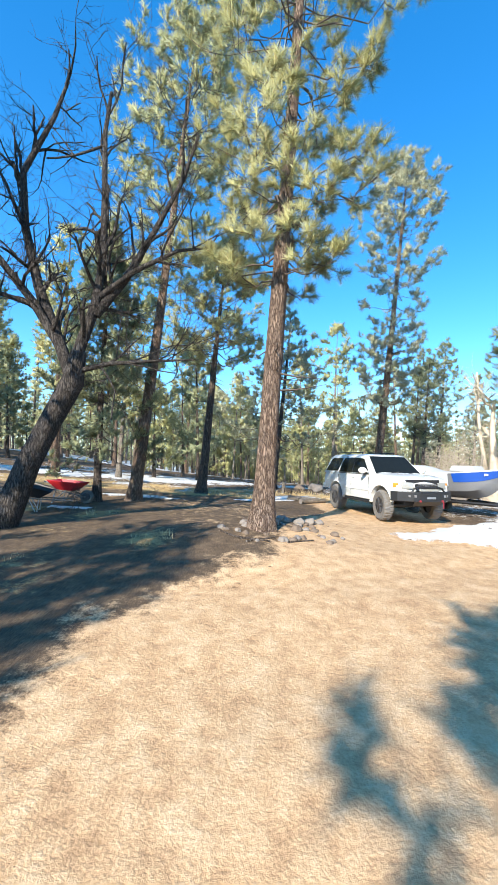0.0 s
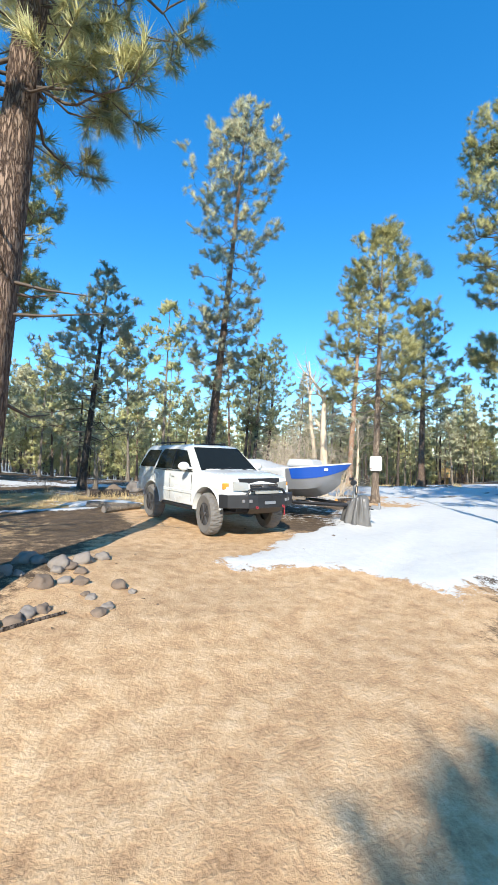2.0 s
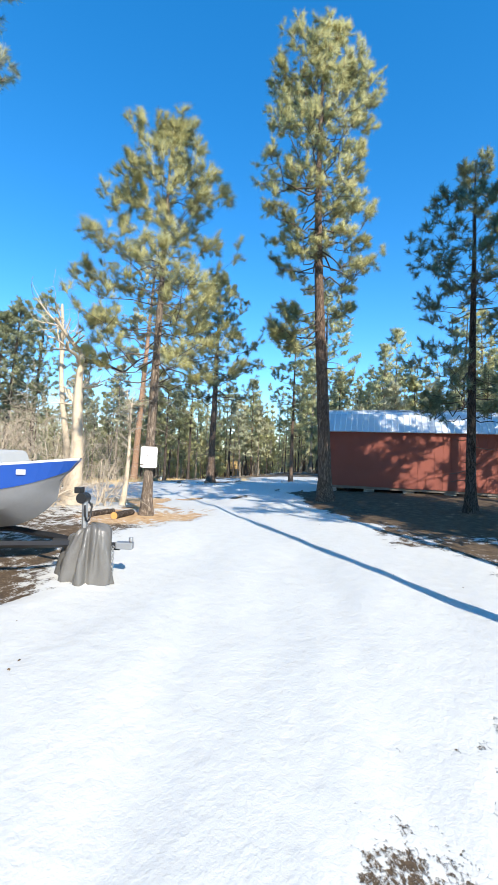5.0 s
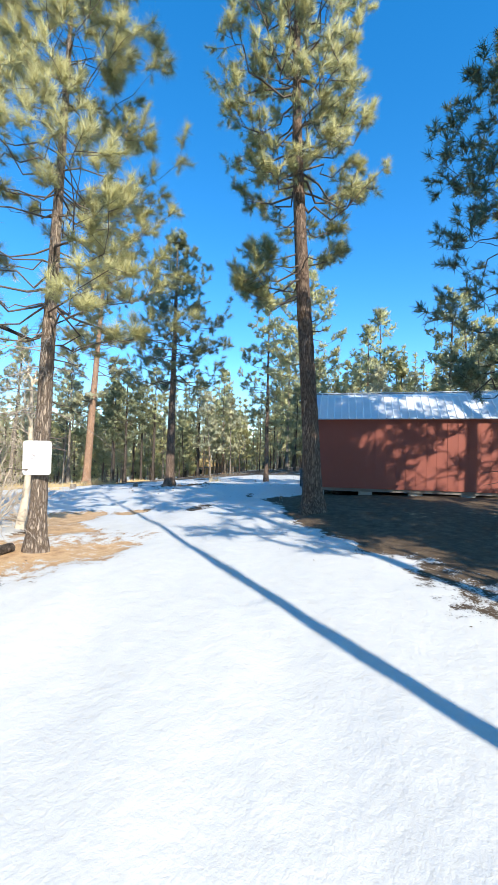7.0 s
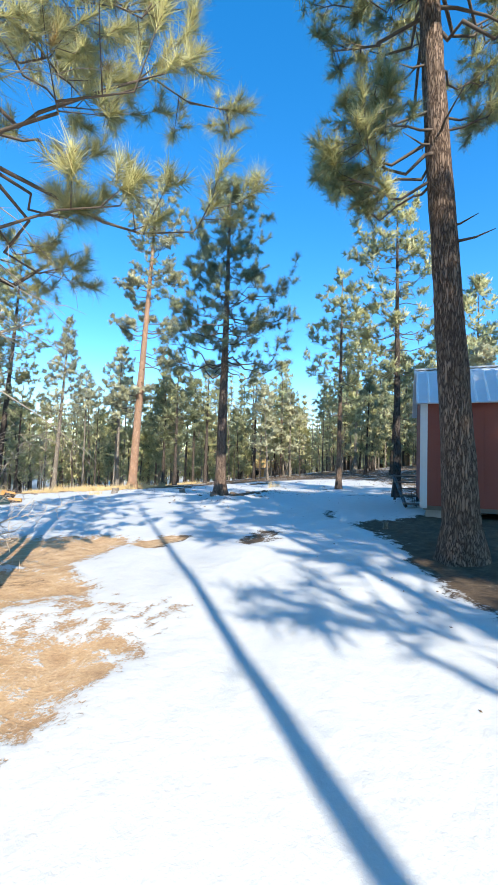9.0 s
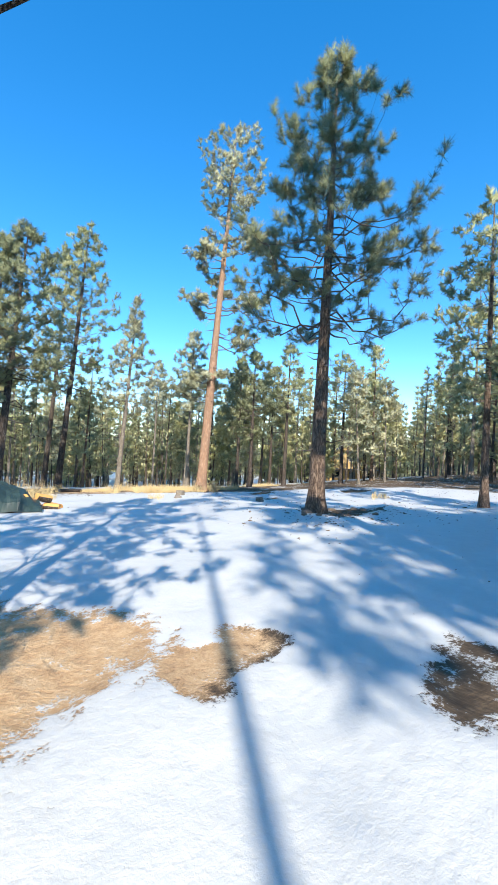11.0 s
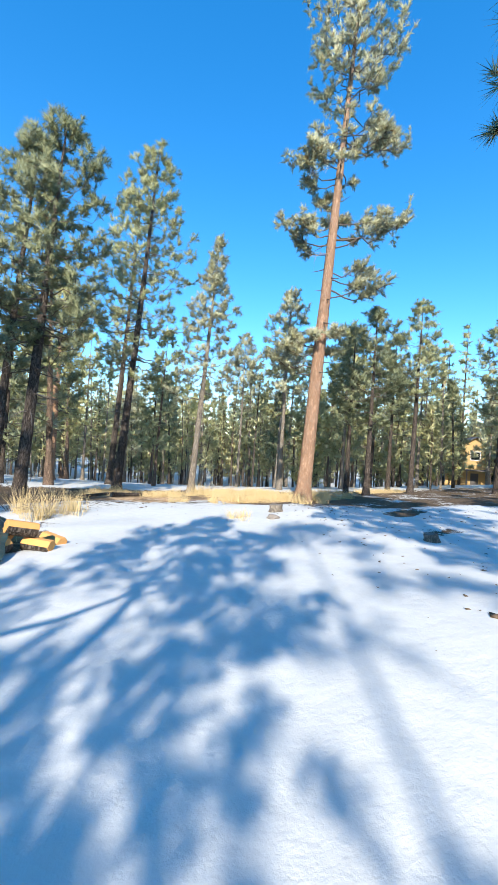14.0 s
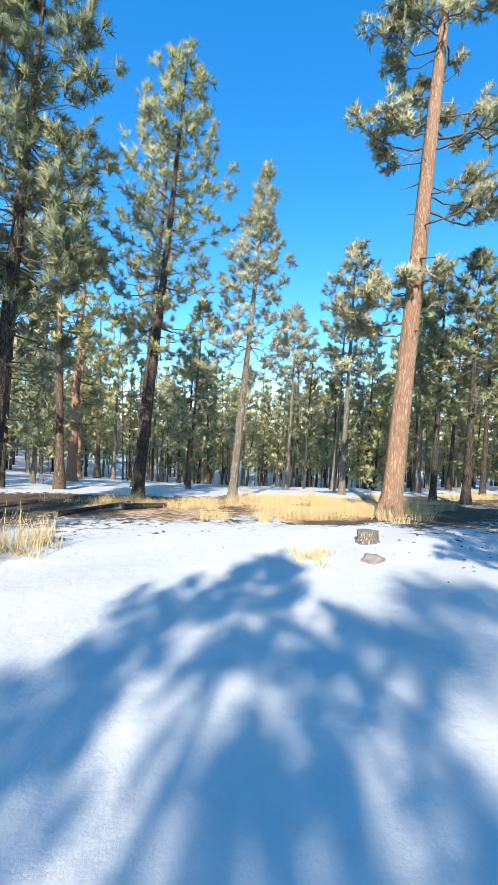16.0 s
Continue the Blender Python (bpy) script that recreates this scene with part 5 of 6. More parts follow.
# ---- boat on its trailer ----
def make_boat():
    ang = math.degrees(math.atan2(-0.815, 0.58))
    g = gz(7.2, 12.9)
    top = empty("boat", pose(7.85, 12.03, g, 0, 0, ang), "aluminium fishing boat with blue band, partly under canvas", "boat")
    n, Lb = 22, 4.3
    xs = [-Lb + Lb * i / n for i in range(n + 1)]

    def sect(x):
        u = (x + Lb) / Lb
        b = 0.88 * (1 - max(0.0, (u - 0.45) / 0.55) ** 2.3) + 0.03
        gun = 1.30 + 0.26 * u ** 2.2
        keel = 0.62 + 0.40 * max(0.0, (u - 0.72) / 0.28) ** 2.4
        chine = keel + 0.16 + 0.10 * u
        rake = -0.24 * max(0.0, (u - 0.6) / 0.4) ** 2
        return b, gun, keel, chine, rake

    def hull_pt(x, s, t):
        """Point on the side s, t from the chine 0 to the gunwale 1."""
        b, gun, keel, chine, rake = sect(x)
        return (x + rake * (1 - t), s * b * (0.80 + 0.20 * t ** 0.8), chine + (gun - chine) * t)

    bm = bmesh.new()
    rows = []
    for x in xs:
        b, gun, keel, chine, rake = sect(x)
        row = [hull_pt(x, -1, t) for t in (1, 0.75, 0.5, 0.25, 0)] + [(x + rake * 1.15, 0, keel)] + [hull_pt(x, 1, t) for t in (0, 0.25, 0.5, 0.75, 1)]
        rows.append([bm.verts.new(p) for p in row])
    for a, b in zip(rows[:-1], rows[1:]):
        for k in range(10):
            bm.faces.new((a[k], b[k], b[k + 1], a[k + 1]))
    bm.faces.new(rows[0])
    bmesh.ops.recalc_face_normals(bm, faces=bm.faces)
    bmesh.ops.solidify(bm, geom=bm.faces[:], thickness=0.02)
    hull = part("hull", bm, M_ALU, top, "dull aluminium hull", soft=False)
    smooth(hull.data)
    hull.data.set_sharp_from_angle(angle=0.5)
    for s in (-1, 1):
        bm = bmesh.new()
        bx = [x for x in [-1.42 + 1.42 * i / 12 for i in range(13)]]
        va, vb = [], []
        for i, x in enumerate(bx):
            lo = 0.50 - 0.05 * (i / 12)
            p, q = Vector(hull_pt(x, s, 0.985)), Vector(hull_pt(x + 0.05 * (i == 0), s, lo))
            off = Vector((0.012, s * 0.012, 0))
            va.append(bm.verts.new(p + off)), vb.append(bm.verts.new(q + off))
        for i in range(12):
            bm.faces.new((va[i], va[i + 1], vb[i + 1], vb[i]))
        bmesh.ops.recalc_face_normals(bm, faces=bm.faces)
        bmesh.ops.solidify(bm, geom=bm.faces[:], thickness=0.006)
        part("blue_band", bm, M_BLUE, hull, "bright blue side band")
        bm = bmesh.new()
        p = Vector(hull_pt(-0.52, s, 0.80)) + Vector((0.022, s * 0.024, 0))
        box(bm, p, (0.10, 0.008, 0.06), Matrix.Rotation(radians(-34 * s), 3, "Z"))
        part("sticker", bm, M_TRIMW, hull, "small pale registration sticker")
        gv, gf = tube([hull_pt(a, s, 1.01) for a in xs], [0.018] * len(xs), 8)
        part_me("gunwale", smooth(mesh_np("gunwale", gv, gf)), M_TRIMW, hull, "white rounded gunwale rail")
    # deck and canvas
    bm = bmesh.new()
    rows = []
    for i in range(15):
        x = -Lb + 0.05 + (Lb - 0.4) * i / 14
        b, gun, *_ = sect(x)
        hump = 0.30 * math.exp(-((x + 3.0) / 0.75) ** 2) + 0.06
        rows.append([bm.verts.new((x, b * 0.97 * t, gun - 0.03 + (hump if x < -1.5 else 0.02) * (1 - abs(t) ** 2.2) + 0.012 * math.sin(9 * t + x * 5))) for t in (-1, -0.8, -0.55, -0.3, 0, 0.3, 0.55, 0.8, 1)])
    for a, b in zip(rows[:-1], rows[1:]):
        for k in range(8):
            bm.faces.new((a[k], b[k], b[k + 1], a[k + 1]))
    bmesh.ops.recalc_face_normals(bm, faces=bm.faces)
    bmesh.ops.solidify(bm, geom=bm.faces[:], thickness=0.01)
    part("canvas_cover", bm, M_CANVAS, top, "pale canvas cover over the deck", soft=True)
    # the cover hangs down over both sides of the after part
    for s in (-1, 1):
        bm = bmesh.new()
        rows = []
        for i in range(25):
            x = -Lb + 0.02 + 2.78 * i / 24
            low = 0.10 + 0.08 * (i / 24) ** 2 + 0.06 * math.sin(i * 1.1)
            row = []
            for j in range(7):
                t = 1.03 + (low - 1.03) * j / 6
                p = Vector(hull_pt(x, s, t))
                p.y += s * (0.028 + 0.022 * (1 + math.sin(i * 1.3 + j * 0.9 + s)) * j / 6)
                row.append(bm.verts.new(p))
            rows.append(row)
        for a, b in zip(rows[:-1], rows[1:]):
            for k in range(6):
                bm.faces.new((a[k], b[k], b[k + 1], a[k + 1]))
        bmesh.ops.recalc_face_normals(bm, faces=bm.faces)
        bmesh.ops.solidify(bm, geom=bm.faces[:], thickness=0.008)
        part("cover_side", bm, M_CANVAS, top, "creased canvas hanging over the hull side", soft=True)
    bm = bmesh.new()
    box(bm, (-1.35, 0.1, 1.55), (0.85, 0.75, 0.20))
    for v in bm.verts:
        if v.co.z > 1.6:
            v.co.x = -1.35 + (v.co.x + 1.35) * 0.8
    part("seat_box", bm, M_CANVAS, top, "white padded bow box", bevel=0.05)
    # trailer
    tr = empty("boat_trailer", pose(7.85, 12.03, g, 0, 0, ang), "galvanised boat trailer carrying the fishing boat", "trailer")
    for s in (-1, 1):
        bm = bmesh.new()
        rod(bm, (-3.9, s * 0.55, 0.50), (-1.2, s * 0.55, 0.50), 0.045, n=4)
        rod(bm, (-1.2, s * 0.55, 0.50), (0.1, s * 0.05, 0.47), 0.045, n=4)
        part("side_rail", bm, M_STEEL, tr)
        bm = bmesh.new()
        box(bm, (-2.4, s * 0.42, 0.60), (2.6, 0.09, 0.06))
        part("bunk", bm, M_OLDWOOD, tr)
        wheel(tr, -2.6, s * 0.98, s, 0.29, 0.18)
        bm = bmesh.new()
        pts = arc(-2.6, 0.30, 0.36, 5, 175, 10)
        for a, b in zip(pts[:-1], pts[1:]):
            poly(bm, [(a[0], s * 0.86, a[1]), (b[0], s * 0.86, b[1]), (b[0], s * 1.10, b[1]), (a[0], s * 1.10, a[1])])
        bmesh.ops.solidify(bm, geom=bm.faces[:], thickness=0.01)
        part("fender", bm, M_STEEL, tr)
    for x in (-3.8, -2.6, -1.4):
        bm = bmesh.new()
        rod(bm, (x, -0.55, 0.50), (x, 0.55, 0.50), 0.035, n=4)
        part("cross_member", bm, M_STEEL, tr)
    bm = bmesh.new()
    rod(bm, (-2.6, -0.98, 0.29), (-2.6, 0.98, 0.29), 0.03)
    part("axle", bm, M_STEEL, tr)
    bm = bmesh.new()
    rod(bm, (-0.3, 0, 0.47), (0.60, 0, 0.45), 0.05, n=4)
    part("tongue", bm, M_STEEL, tr)
    bm = bmesh.new()
    rod(bm, (0.12, 0, 0.45), (0.10, 0, 1.10), 0.04, n=8)
    part("winch_post", bm, M_GALV, tr)
    bm = bmesh.new()
    rod(bm, (0.08, -0.07, 1.06), (0.08, 0.07, 1.06), 0.07, n=14)
    box(bm, (0.02, 0, 1.16), (0.08, 0.12, 0.08))
    rod(bm, (0.08, 0.07, 1.06), (0.16, 0.11, 0.92), 0.012)
    part("winch", bm, M_STEEL, tr)
    bm = bmesh.new()
    for k in range(12):
        a = math.pi * k / 11
        b = math.pi * (k + 1) / 11
        if k < 11:
            rod(bm, (0.16, 0.10 * math.cos(a) - 0.02, 0.98 - 0.22 * math.sin(a)), (0.16, 0.10 * math.cos(b) - 0.02, 0.98 - 0.22 * math.sin(b)), 0.012, n=6)
    part("winch_strap", bm, M_BLACK, tr)
    bm = bmesh.new()
    box(bm, (0.66, 0, 0.47), (0.22, 0.10, 0.09))
    rod(bm, (0.74, 0, 0.52), (0.74, 0, 0.58), 0.03)
    part("coupler", bm, M_GALV, tr, bevel=0.012)
    bm = bmesh.new()
    for k in range(9):
        bmesh.ops.create_cone(bm, cap_ends=False, segments=8, radius1=0.022, radius2=0.022, depth=0.012, matrix=Matrix.Translation((0.54, -0.09, 0.46 - k * 0.036)) @ Matrix.Rotation(radians(90 * (k % 2)), 4, "Z") @ Matrix.Rotation(radians(90), 4, "X"))
    bmesh.ops.solidify(bm, geom=bm.faces[:], thickness=0.008)
    part("safety_chain", bm, M_GALV, tr)
    # tarpaulin hung over the tongue
    tp = bmesh.new()
    nn, nl = 84, 14
    cols = []
    for j in range(nl + 1):
        t = j / nl
        ring = []
        for i in range(nn):
            a = 2 * math.pi * i / nn
            rad = 0.02 + 0.17 * min(1.0, t * 5.0) ** 0.6 + 0.06 * t
            q = Vector((math.cos(a) * 2.1, math.sin(a) * 2.1, t * 0.9))
            crease = abs(noise.noise(q * 0.8)) * 0.9 + abs(noise.noise(q * 2.2 + Vector((5, 0, 0)))) * 0.30
            fold = abs(math.sin(1.7 * a + 1.3 + 3.0 * noise.noise(q * 0.7))) ** 0.6
            rad *= 1 + (0.9 * crease - 0.30 + 0.34 * fold * t) * min(1.0, t * 2.2) + 0.24 * math.cos(2 * a + 0.6)
            zz = 0.66 * (1 - max(0.0, (t - 0.16) / 0.84)) + 0.09 * math.sin(a + 2.2) * (1 - t) + 0.07 * noise.noise(q * 1.5) * (1 - 0.5 * t)
            ring.append(tp.verts.new((0.20 + 1.1 * rad * math.cos(a) - 0.05 * t, rad * math.sin(a), zz + (0.02 * noise.noise(q * 4) if j == nl else 0))))
        cols.append(ring)
    for a, b in zip(cols[:-1], cols[1:]):
        for i in range(nn):
            tp.faces.new((a[i], a[(i + 1) % nn], b[(i + 1) % nn], b[i]))
    tp.faces.new(cols[0])
    bmesh.ops.recalc_face_normals(tp, faces=tp.faces)
    th = part("tarpaulin", tp, M_TARP, None, soft=True)
    th.matrix_world = pose(7.85, 12.03, gz(8.2, 11.5), 0, 0, ang)
    tagged(th, "dull grey tarpaulin tied over the trailer tongue", "tarpaulin")


make_boat()


# ---- sign on the pine ----
def make_sign():
    z = gz(11.66, 15.59)
    top = empty("sign", pose(11.545, 15.42, z + 1.50, 0, 0, -50 + 6), "white notice board with faint printed lines on the pine", "sign")
    bm = slab([(x, 0, y) for x, y in arc(0.16, 0.22, 0.05, 0, 90, 4) + arc(-0.16, 0.22, 0.05, 90, 180, 4) + arc(-0.16, -0.22, 0.05, 180, 270, 4) + arc(0.16, -0.22, 0.05, 270, 360, 4)], 0.006, (0, 1, 0))
    part("plate", bm, M_TRIMW, top)
    for k, (zz, wd) in enumerate(((0.15, 0.22), (0.09, 0.26), (0.04, 0.20), (-0.01, 0.27), (-0.06, 0.24), (-0.11, 0.27), (-0.16, 0.08))):
        bm = bmesh.new()
        box(bm, (0.09 if k == 6 else 0, -0.002, zz), (wd, 0.004, 0.012))
        part("print_line", bm, M_PRINT, top)
    for zz in (0.2, -0.2):
        bm = bmesh.new()
        rod(bm, (0, -0.004, zz), (0, 0.02, zz), 0.010)
        part("nail", bm, M_GALV, top)


make_sign()


# ---- stones, stumps, logs ----
def stone(x, y, r, mat, label, squash=0.7, seed=0, sink=0.35, name="rock", category="rock", group=""):
    bm = bmesh.new()
    bmesh.ops.create_icosphere(bm, subdivisions=3, radius=1.0)
    for v in bm.verts:
        n = noise.noise(v.co * 1.3 + Vector((seed * 3.1, 0, 0))) * 0.45 + noise.noise(v.co * 3.5 + Vector((0, seed, 0))) * 0.12
        v.co *= r * (1 + n)
        v.co.z *= squash
    o = part(name, bm, mat, None, soft=True)
    o.matrix_world = pose(x, y, gz(x, y) + r * squash * (1 - 2 * sink) * 0.6, 0, 0, seed * 47)
    return tagged(o, label, category, group)


for k, (x, y, r) in enumerate(((0.72, 7.05, 0.13), (0.95, 6.98, 0.10), (1.12, 7.15, 0.14), (1.35, 7.0, 0.11), (1.5, 7.25, 0.13), (1.75, 7.1, 0.12), (0.85, 7.32, 0.08), (1.25, 7.42, 0.09), (2.0, 7.35, 0.10), (1.62, 7.55, 0.08))):
    stone(x - 0.40, y + 1.35 + 0.35 * ((k * 7) % 3 - 1), r, M_ROCK if k % 3 else M_BROWNROCK, "pale fieldstone in the ring below the pine", 0.8, k + 1, group="stones below the pine")
for k in range(26):
    a, d = 2.4 * k, 0.5 + 0.55 * ((k * 37) % 10) / 10
    stone(0.75 + 1.25 * d * math.cos(a), 7.75 + 0.8 * d * math.sin(a), 0.045 + 0.05 * ((k * 13) % 7) / 7, M_ROCK if k % 2 else M_BROWNROCK, "small fieldstone heaped below the pine", 0.75, k + 50, group="stones below the pine")
stone(3.6, 21.5, 0.42, M_ROCK, "grey boulder in the grass", 0.8, 32)
stone(2.6, 20.8, 0.34, M_BROWNROCK, "brown boulder in the grass", 0.8, 33)
for k in range(12):
    a, d = 2.4 * k + 4.0, 0.45 + 0.9 * ((k * 29) % 11) / 11
    stone(21.95 + 1.25 * d * math.cos(a), 22.6 + 0.8 * d * math.sin(a), 0.07 + 0.07 * ((k * 17) % 5) / 5, M_BROWNROCK, "dark clod of earth and bark under the pine", 0.55, k + 90, group="clods under the lone pine")
stone(22.0, 31.6, 0.16, M_ROCK, "grey stone in the snow", 0.6, 35)


def stump(x, y, r, h, label, seed):
    top = empty("stump", pose(x, y, gz(x, y) - 0.03, 0, 0, seed * 31), label, "stump")
    v, f = tube([(0, 0, 0), (0, 0, h * 0.5), (0.02, 0, h)], [r * 1.25, r * 1.02, r], 18, 0.08, seed)
    part_me("bark", smooth(mesh_np("bark", v, f)), M_BARK_GREY, top)
    bm = bmesh.new()
    bmesh.ops.create_circle(bm, cap_ends=True, segments=18, radius=r * 0.99, matrix=Matrix.Translation((0.02, 0, h - 0.005)))
    part("cut_face", bm, M_OLDWOOD, top, "weathered sawn face")


stump(22.69, 32.73, 0.19, 0.24, "weathered grey stump in the snow", 3)
stump(23.57, 27.8, 0.14, 0.18, "low sawn stump in the snow", 4)
stump(13.6, 31.6, 0.16, 0.5, "short dark stump behind the log pile", 5)


def log(x0, y0, x1, y1, r, label, lift=0.0, mat=None, name="log", cut=None):
    top = empty(name, pose(x0, y0, gz(x0, y0) + r * 0.8 + lift), label, "log")
    d = np.array([x1 - x0, y1 - y0, gz(x1, y1) - gz(x0, y0)])
    v, f = tube([d * t for t in (0, 0.25, 0.5, 0.75, 1)], [r, r * 0.95, r * 0.9, r * 0.85, r * 0.8], 12, 0.07, int(abs(x0) * 7))
    part_me("bark", smooth(mesh_np("bark", v, f)), mat or M_BARK_DARK, top)
    for t, q in ((0, r), (1, r * 0.8)):
        bm = bmesh.new()
        rot = Vector(d).to_track_quat("Z", "Y").to_matrix().to_4x4()
        bmesh.ops.create_circle(bm, cap_ends=True, segments=12, radius=q * 0.98, matrix=Matrix.Translation(Vector(d) * (t * 1.0 + (0.002 if t else -0.002))) @ rot)
        part("cut_end", bm, cut or M_CUT, top)


for k, (x0, y0, x1, y1) in enumerate(((-0.2, 7.2, 0.4, 7.0), (0.0, 6.95, 0.5, 7.3), (0.7, 7.0, 1.2, 7.3), (-0.5, 7.5, -0.1, 7.1), (1.9, 14.6, 2.9, 15.2), (1.5, 15.3, 2.8, 15.1))):
    log(x0, y0, x1, y1, 0.018 if k < 4 else 0.10, "thin grey stick lying among the stones" if k < 4 else "weathered grey log behind the car", mat=M_BARK_DARK if k < 4 else M_BARK_GREY, name="branch" if k < 4 else "log", cut=M_OLDWOOD)
log(10.6, 15.4, 11.35, 15.75, 0.09, "short cut log beside the pine")
log(10.2, 16.0, 11.1, 16.2, 0.08, "short cut log beside the pine")
log(1.6, 18.6, 3.0, 19.0, 0.16, "old dark log in the grass", cut=M_OLDWOOD)
log(16.9, 36.4, 18.6, 38.9, 0.07, "thin fallen branch on the ground", name="branch", cut=M_OLDWOOD)
log(18.4, 37.6, 19.6, 38.2, 0.09, "dark fallen log below the pines", cut=M_OLDWOOD)


# ---- log pile under a green tarpaulin ----
def split_log(top_xyz, turn, tilt, ln, r, label):
    o = empty("split_log", pose(*top_xyz, 0, tilt, turn), label, "firewood", "firewood of the pile")
    pts = [(0, r * math.cos(a), r * math.sin(a)) for a in (0.2, 1.1, 2.0, 2.9, 4.6)]
    bm = slab(pts, ln, (1, 0, 0))
    part("wood", bm, M_CUT, o, bevel=0.008)
    bm = slab([(0.01, r * 1.02 * math.cos(a), r * 1.02 * math.sin(a)) for a in (2.9, 3.5, 4.1, 4.6)] , ln - 0.02, (1, 0, 0))
    part("bark", bm, M_BARK_DARK, o)


px, py = 14.75, 29.6
pz = gz(px, py)
lr = random.Random(3)
for k in range(34):
    row, col = k % 4, k // 4
    x, y = 13.3 + col * 0.33 + lr.uniform(-0.08, 0.08), 29.2 + lr.uniform(-0.2, 0.5)
    split_log((x, y, gz(x, y) + 0.10 + (row % 3) * 0.17), -75 + lr.uniform(-25, 25), lr.uniform(-8, 8), 0.42, lr.uniform(0.09, 0.13), "split orange firewood log")
for x, y, z, a, t in ((16.05, 29.05, 0.42, 20, 14), (16.3, 29.25, 0.12, -30, 5), (15.85, 28.55, 0.10, 60, 0), (16.55, 29.9, 0.10, -50, 6)):
    split_log((x, y, gz(x, y) + z), a, t, 0.46, 0.12, "split orange firewood log lying out of the tarpaulin")
bm = bmesh.new()
nu, nv = 44, 28
grid = []
for i in range(nu + 1):
    u = i / nu
    for j in range(nv + 1):
        v = j / nv
        x, y = 12.6 + 3.5 * u, 28.3 + 2.3 * v
        h = 0.96 * (math.sin(math.pi * v) ** 0.45) * (0.45 + 0.55 * math.sin(math.pi * min(1, 0.25 + 0.6 * u)))
        h *= 1.0 if u < 0.85 else max(0.42, 1 - 3.2 * (u - 0.85))
        h += 0.16 * noise.noise(Vector((x * 2.3, y * 2.3, 0))) + 0.20 * abs(noise.noise(Vector((x * 4.0 + y * 2.5, y * 2.0, 4)))) - 0.08
        grid.append(bm.verts.new((x + 0.06 * noise.noise(Vector((y * 3, x, 2))), y, gz(x, y) + max(0.03, h))))
for i in range(nu):
    for j in range(nv):
        a = i * (nv + 1) + j
        bm.faces.new((grid[a], grid[a + nv + 1], grid[a + nv + 2], grid[a + 1]))
tp = part("tarpaulin", bm, M_GTARP, None, soft=False)
tagged(tp, "crumpled dark green tarpaulin over stacked firewood", "tarpaulin")


# ---- wheelbarrows by the oak ----
def barrow(x, y, turn, mat, label, tip=0.0):
    top = empty("wheelbarrow", pose(x, y, gz(x, y), 0, tip, turn), label, "wheelbarrow")
    bm = bmesh.new()
    up = [(-0.42, -0.33, 0.66), (0.48, -0.30, 0.60), (0.48, 0.30, 0.60), (-0.42, 0.33, 0.66)]
    dn = [(-0.20, -0.22, 0.42), (0.22, -0.18, 0.38), (0.22, 0.18, 0.38), (-0.20, 0.22, 0.42)]
    vu, vd = [bm.verts.new(p) for p in up], [bm.verts.new(p) for p in dn]
    for k in range(4):
        bm.faces.new((vu[k], vu[(k + 1) % 4], vd[(k + 1) % 4], vd[k]))
    bm.faces.new(vd)
    bmesh.ops.recalc_face_normals(bm, faces=bm.faces)
    bmesh.ops.solidify(bm, geom=bm.faces[:], thickness=0.015)
    part("tray", bm, mat, top)
    for s in (-1, 1):
        bm = bmesh.new()
        rod(bm, (0.60, s * 0.08, 0.20), (-0.25, s * 0.25, 0.40), 0.018)
        rod(bm, (-0.25, s * 0.25, 0.40), (-0.95, s * 0.30, 0.58), 0.018)
        part("handle", bm, M_OLDWOOD, top)
        bm = bmesh.new()
        rod(bm, (-0.2, s * 0.24, 0.40), (-0.30, s * 0.26, 0.01), 0.014)
        rod(bm, (-0.30, s * 0.26, 0.01), (0.05, s * 0.2, 0.36), 0.012)
        part("leg", bm, M_GALV, top)
    wheel(top, 0.60, 0.0, 1, 0.20, 0.10)


barrow(-5.15, 11.5, -8, M_REDP, "red wheelbarrow standing by the trees")
barrow(-5.5, 10.0, 200, M_STEEL, "old dark wheelbarrow near the oak", -18)


# ---- leafless oak ----
def twigs(heap, p, d, ln, r, depth, rg, up=0.25):
    m = 4
    pts, cur = [p], d
    for k in range(m):
        cur = unit(cur + rg.standard_normal(3) * 0.2 + np.array([0, 0, up * 0.12]))
        pts.append(pts[-1] + cur * ln / m)
    rad = np.linspace(r, r * 0.5, m + 1)
    v, f = tube(pts, rad, 6 if r > 0.03 else (4 if r > 0.012 else 3))
    heap.add(v, f)
    if depth == 0:
        return
    for k in range(rg.integers(2, 5)):
        a = rg.integers(1, m + 1)
        nd = unit(cur + rg.standard_normal(3) * 0.9 + np.array([0, 0, up]))
        twigs(heap, pts[a], nd, ln * rg.uniform(0.5, 0.8), max(0.004, rad[a] * rg.uniform(0.5, 0.75)), depth - 1, rg, up)


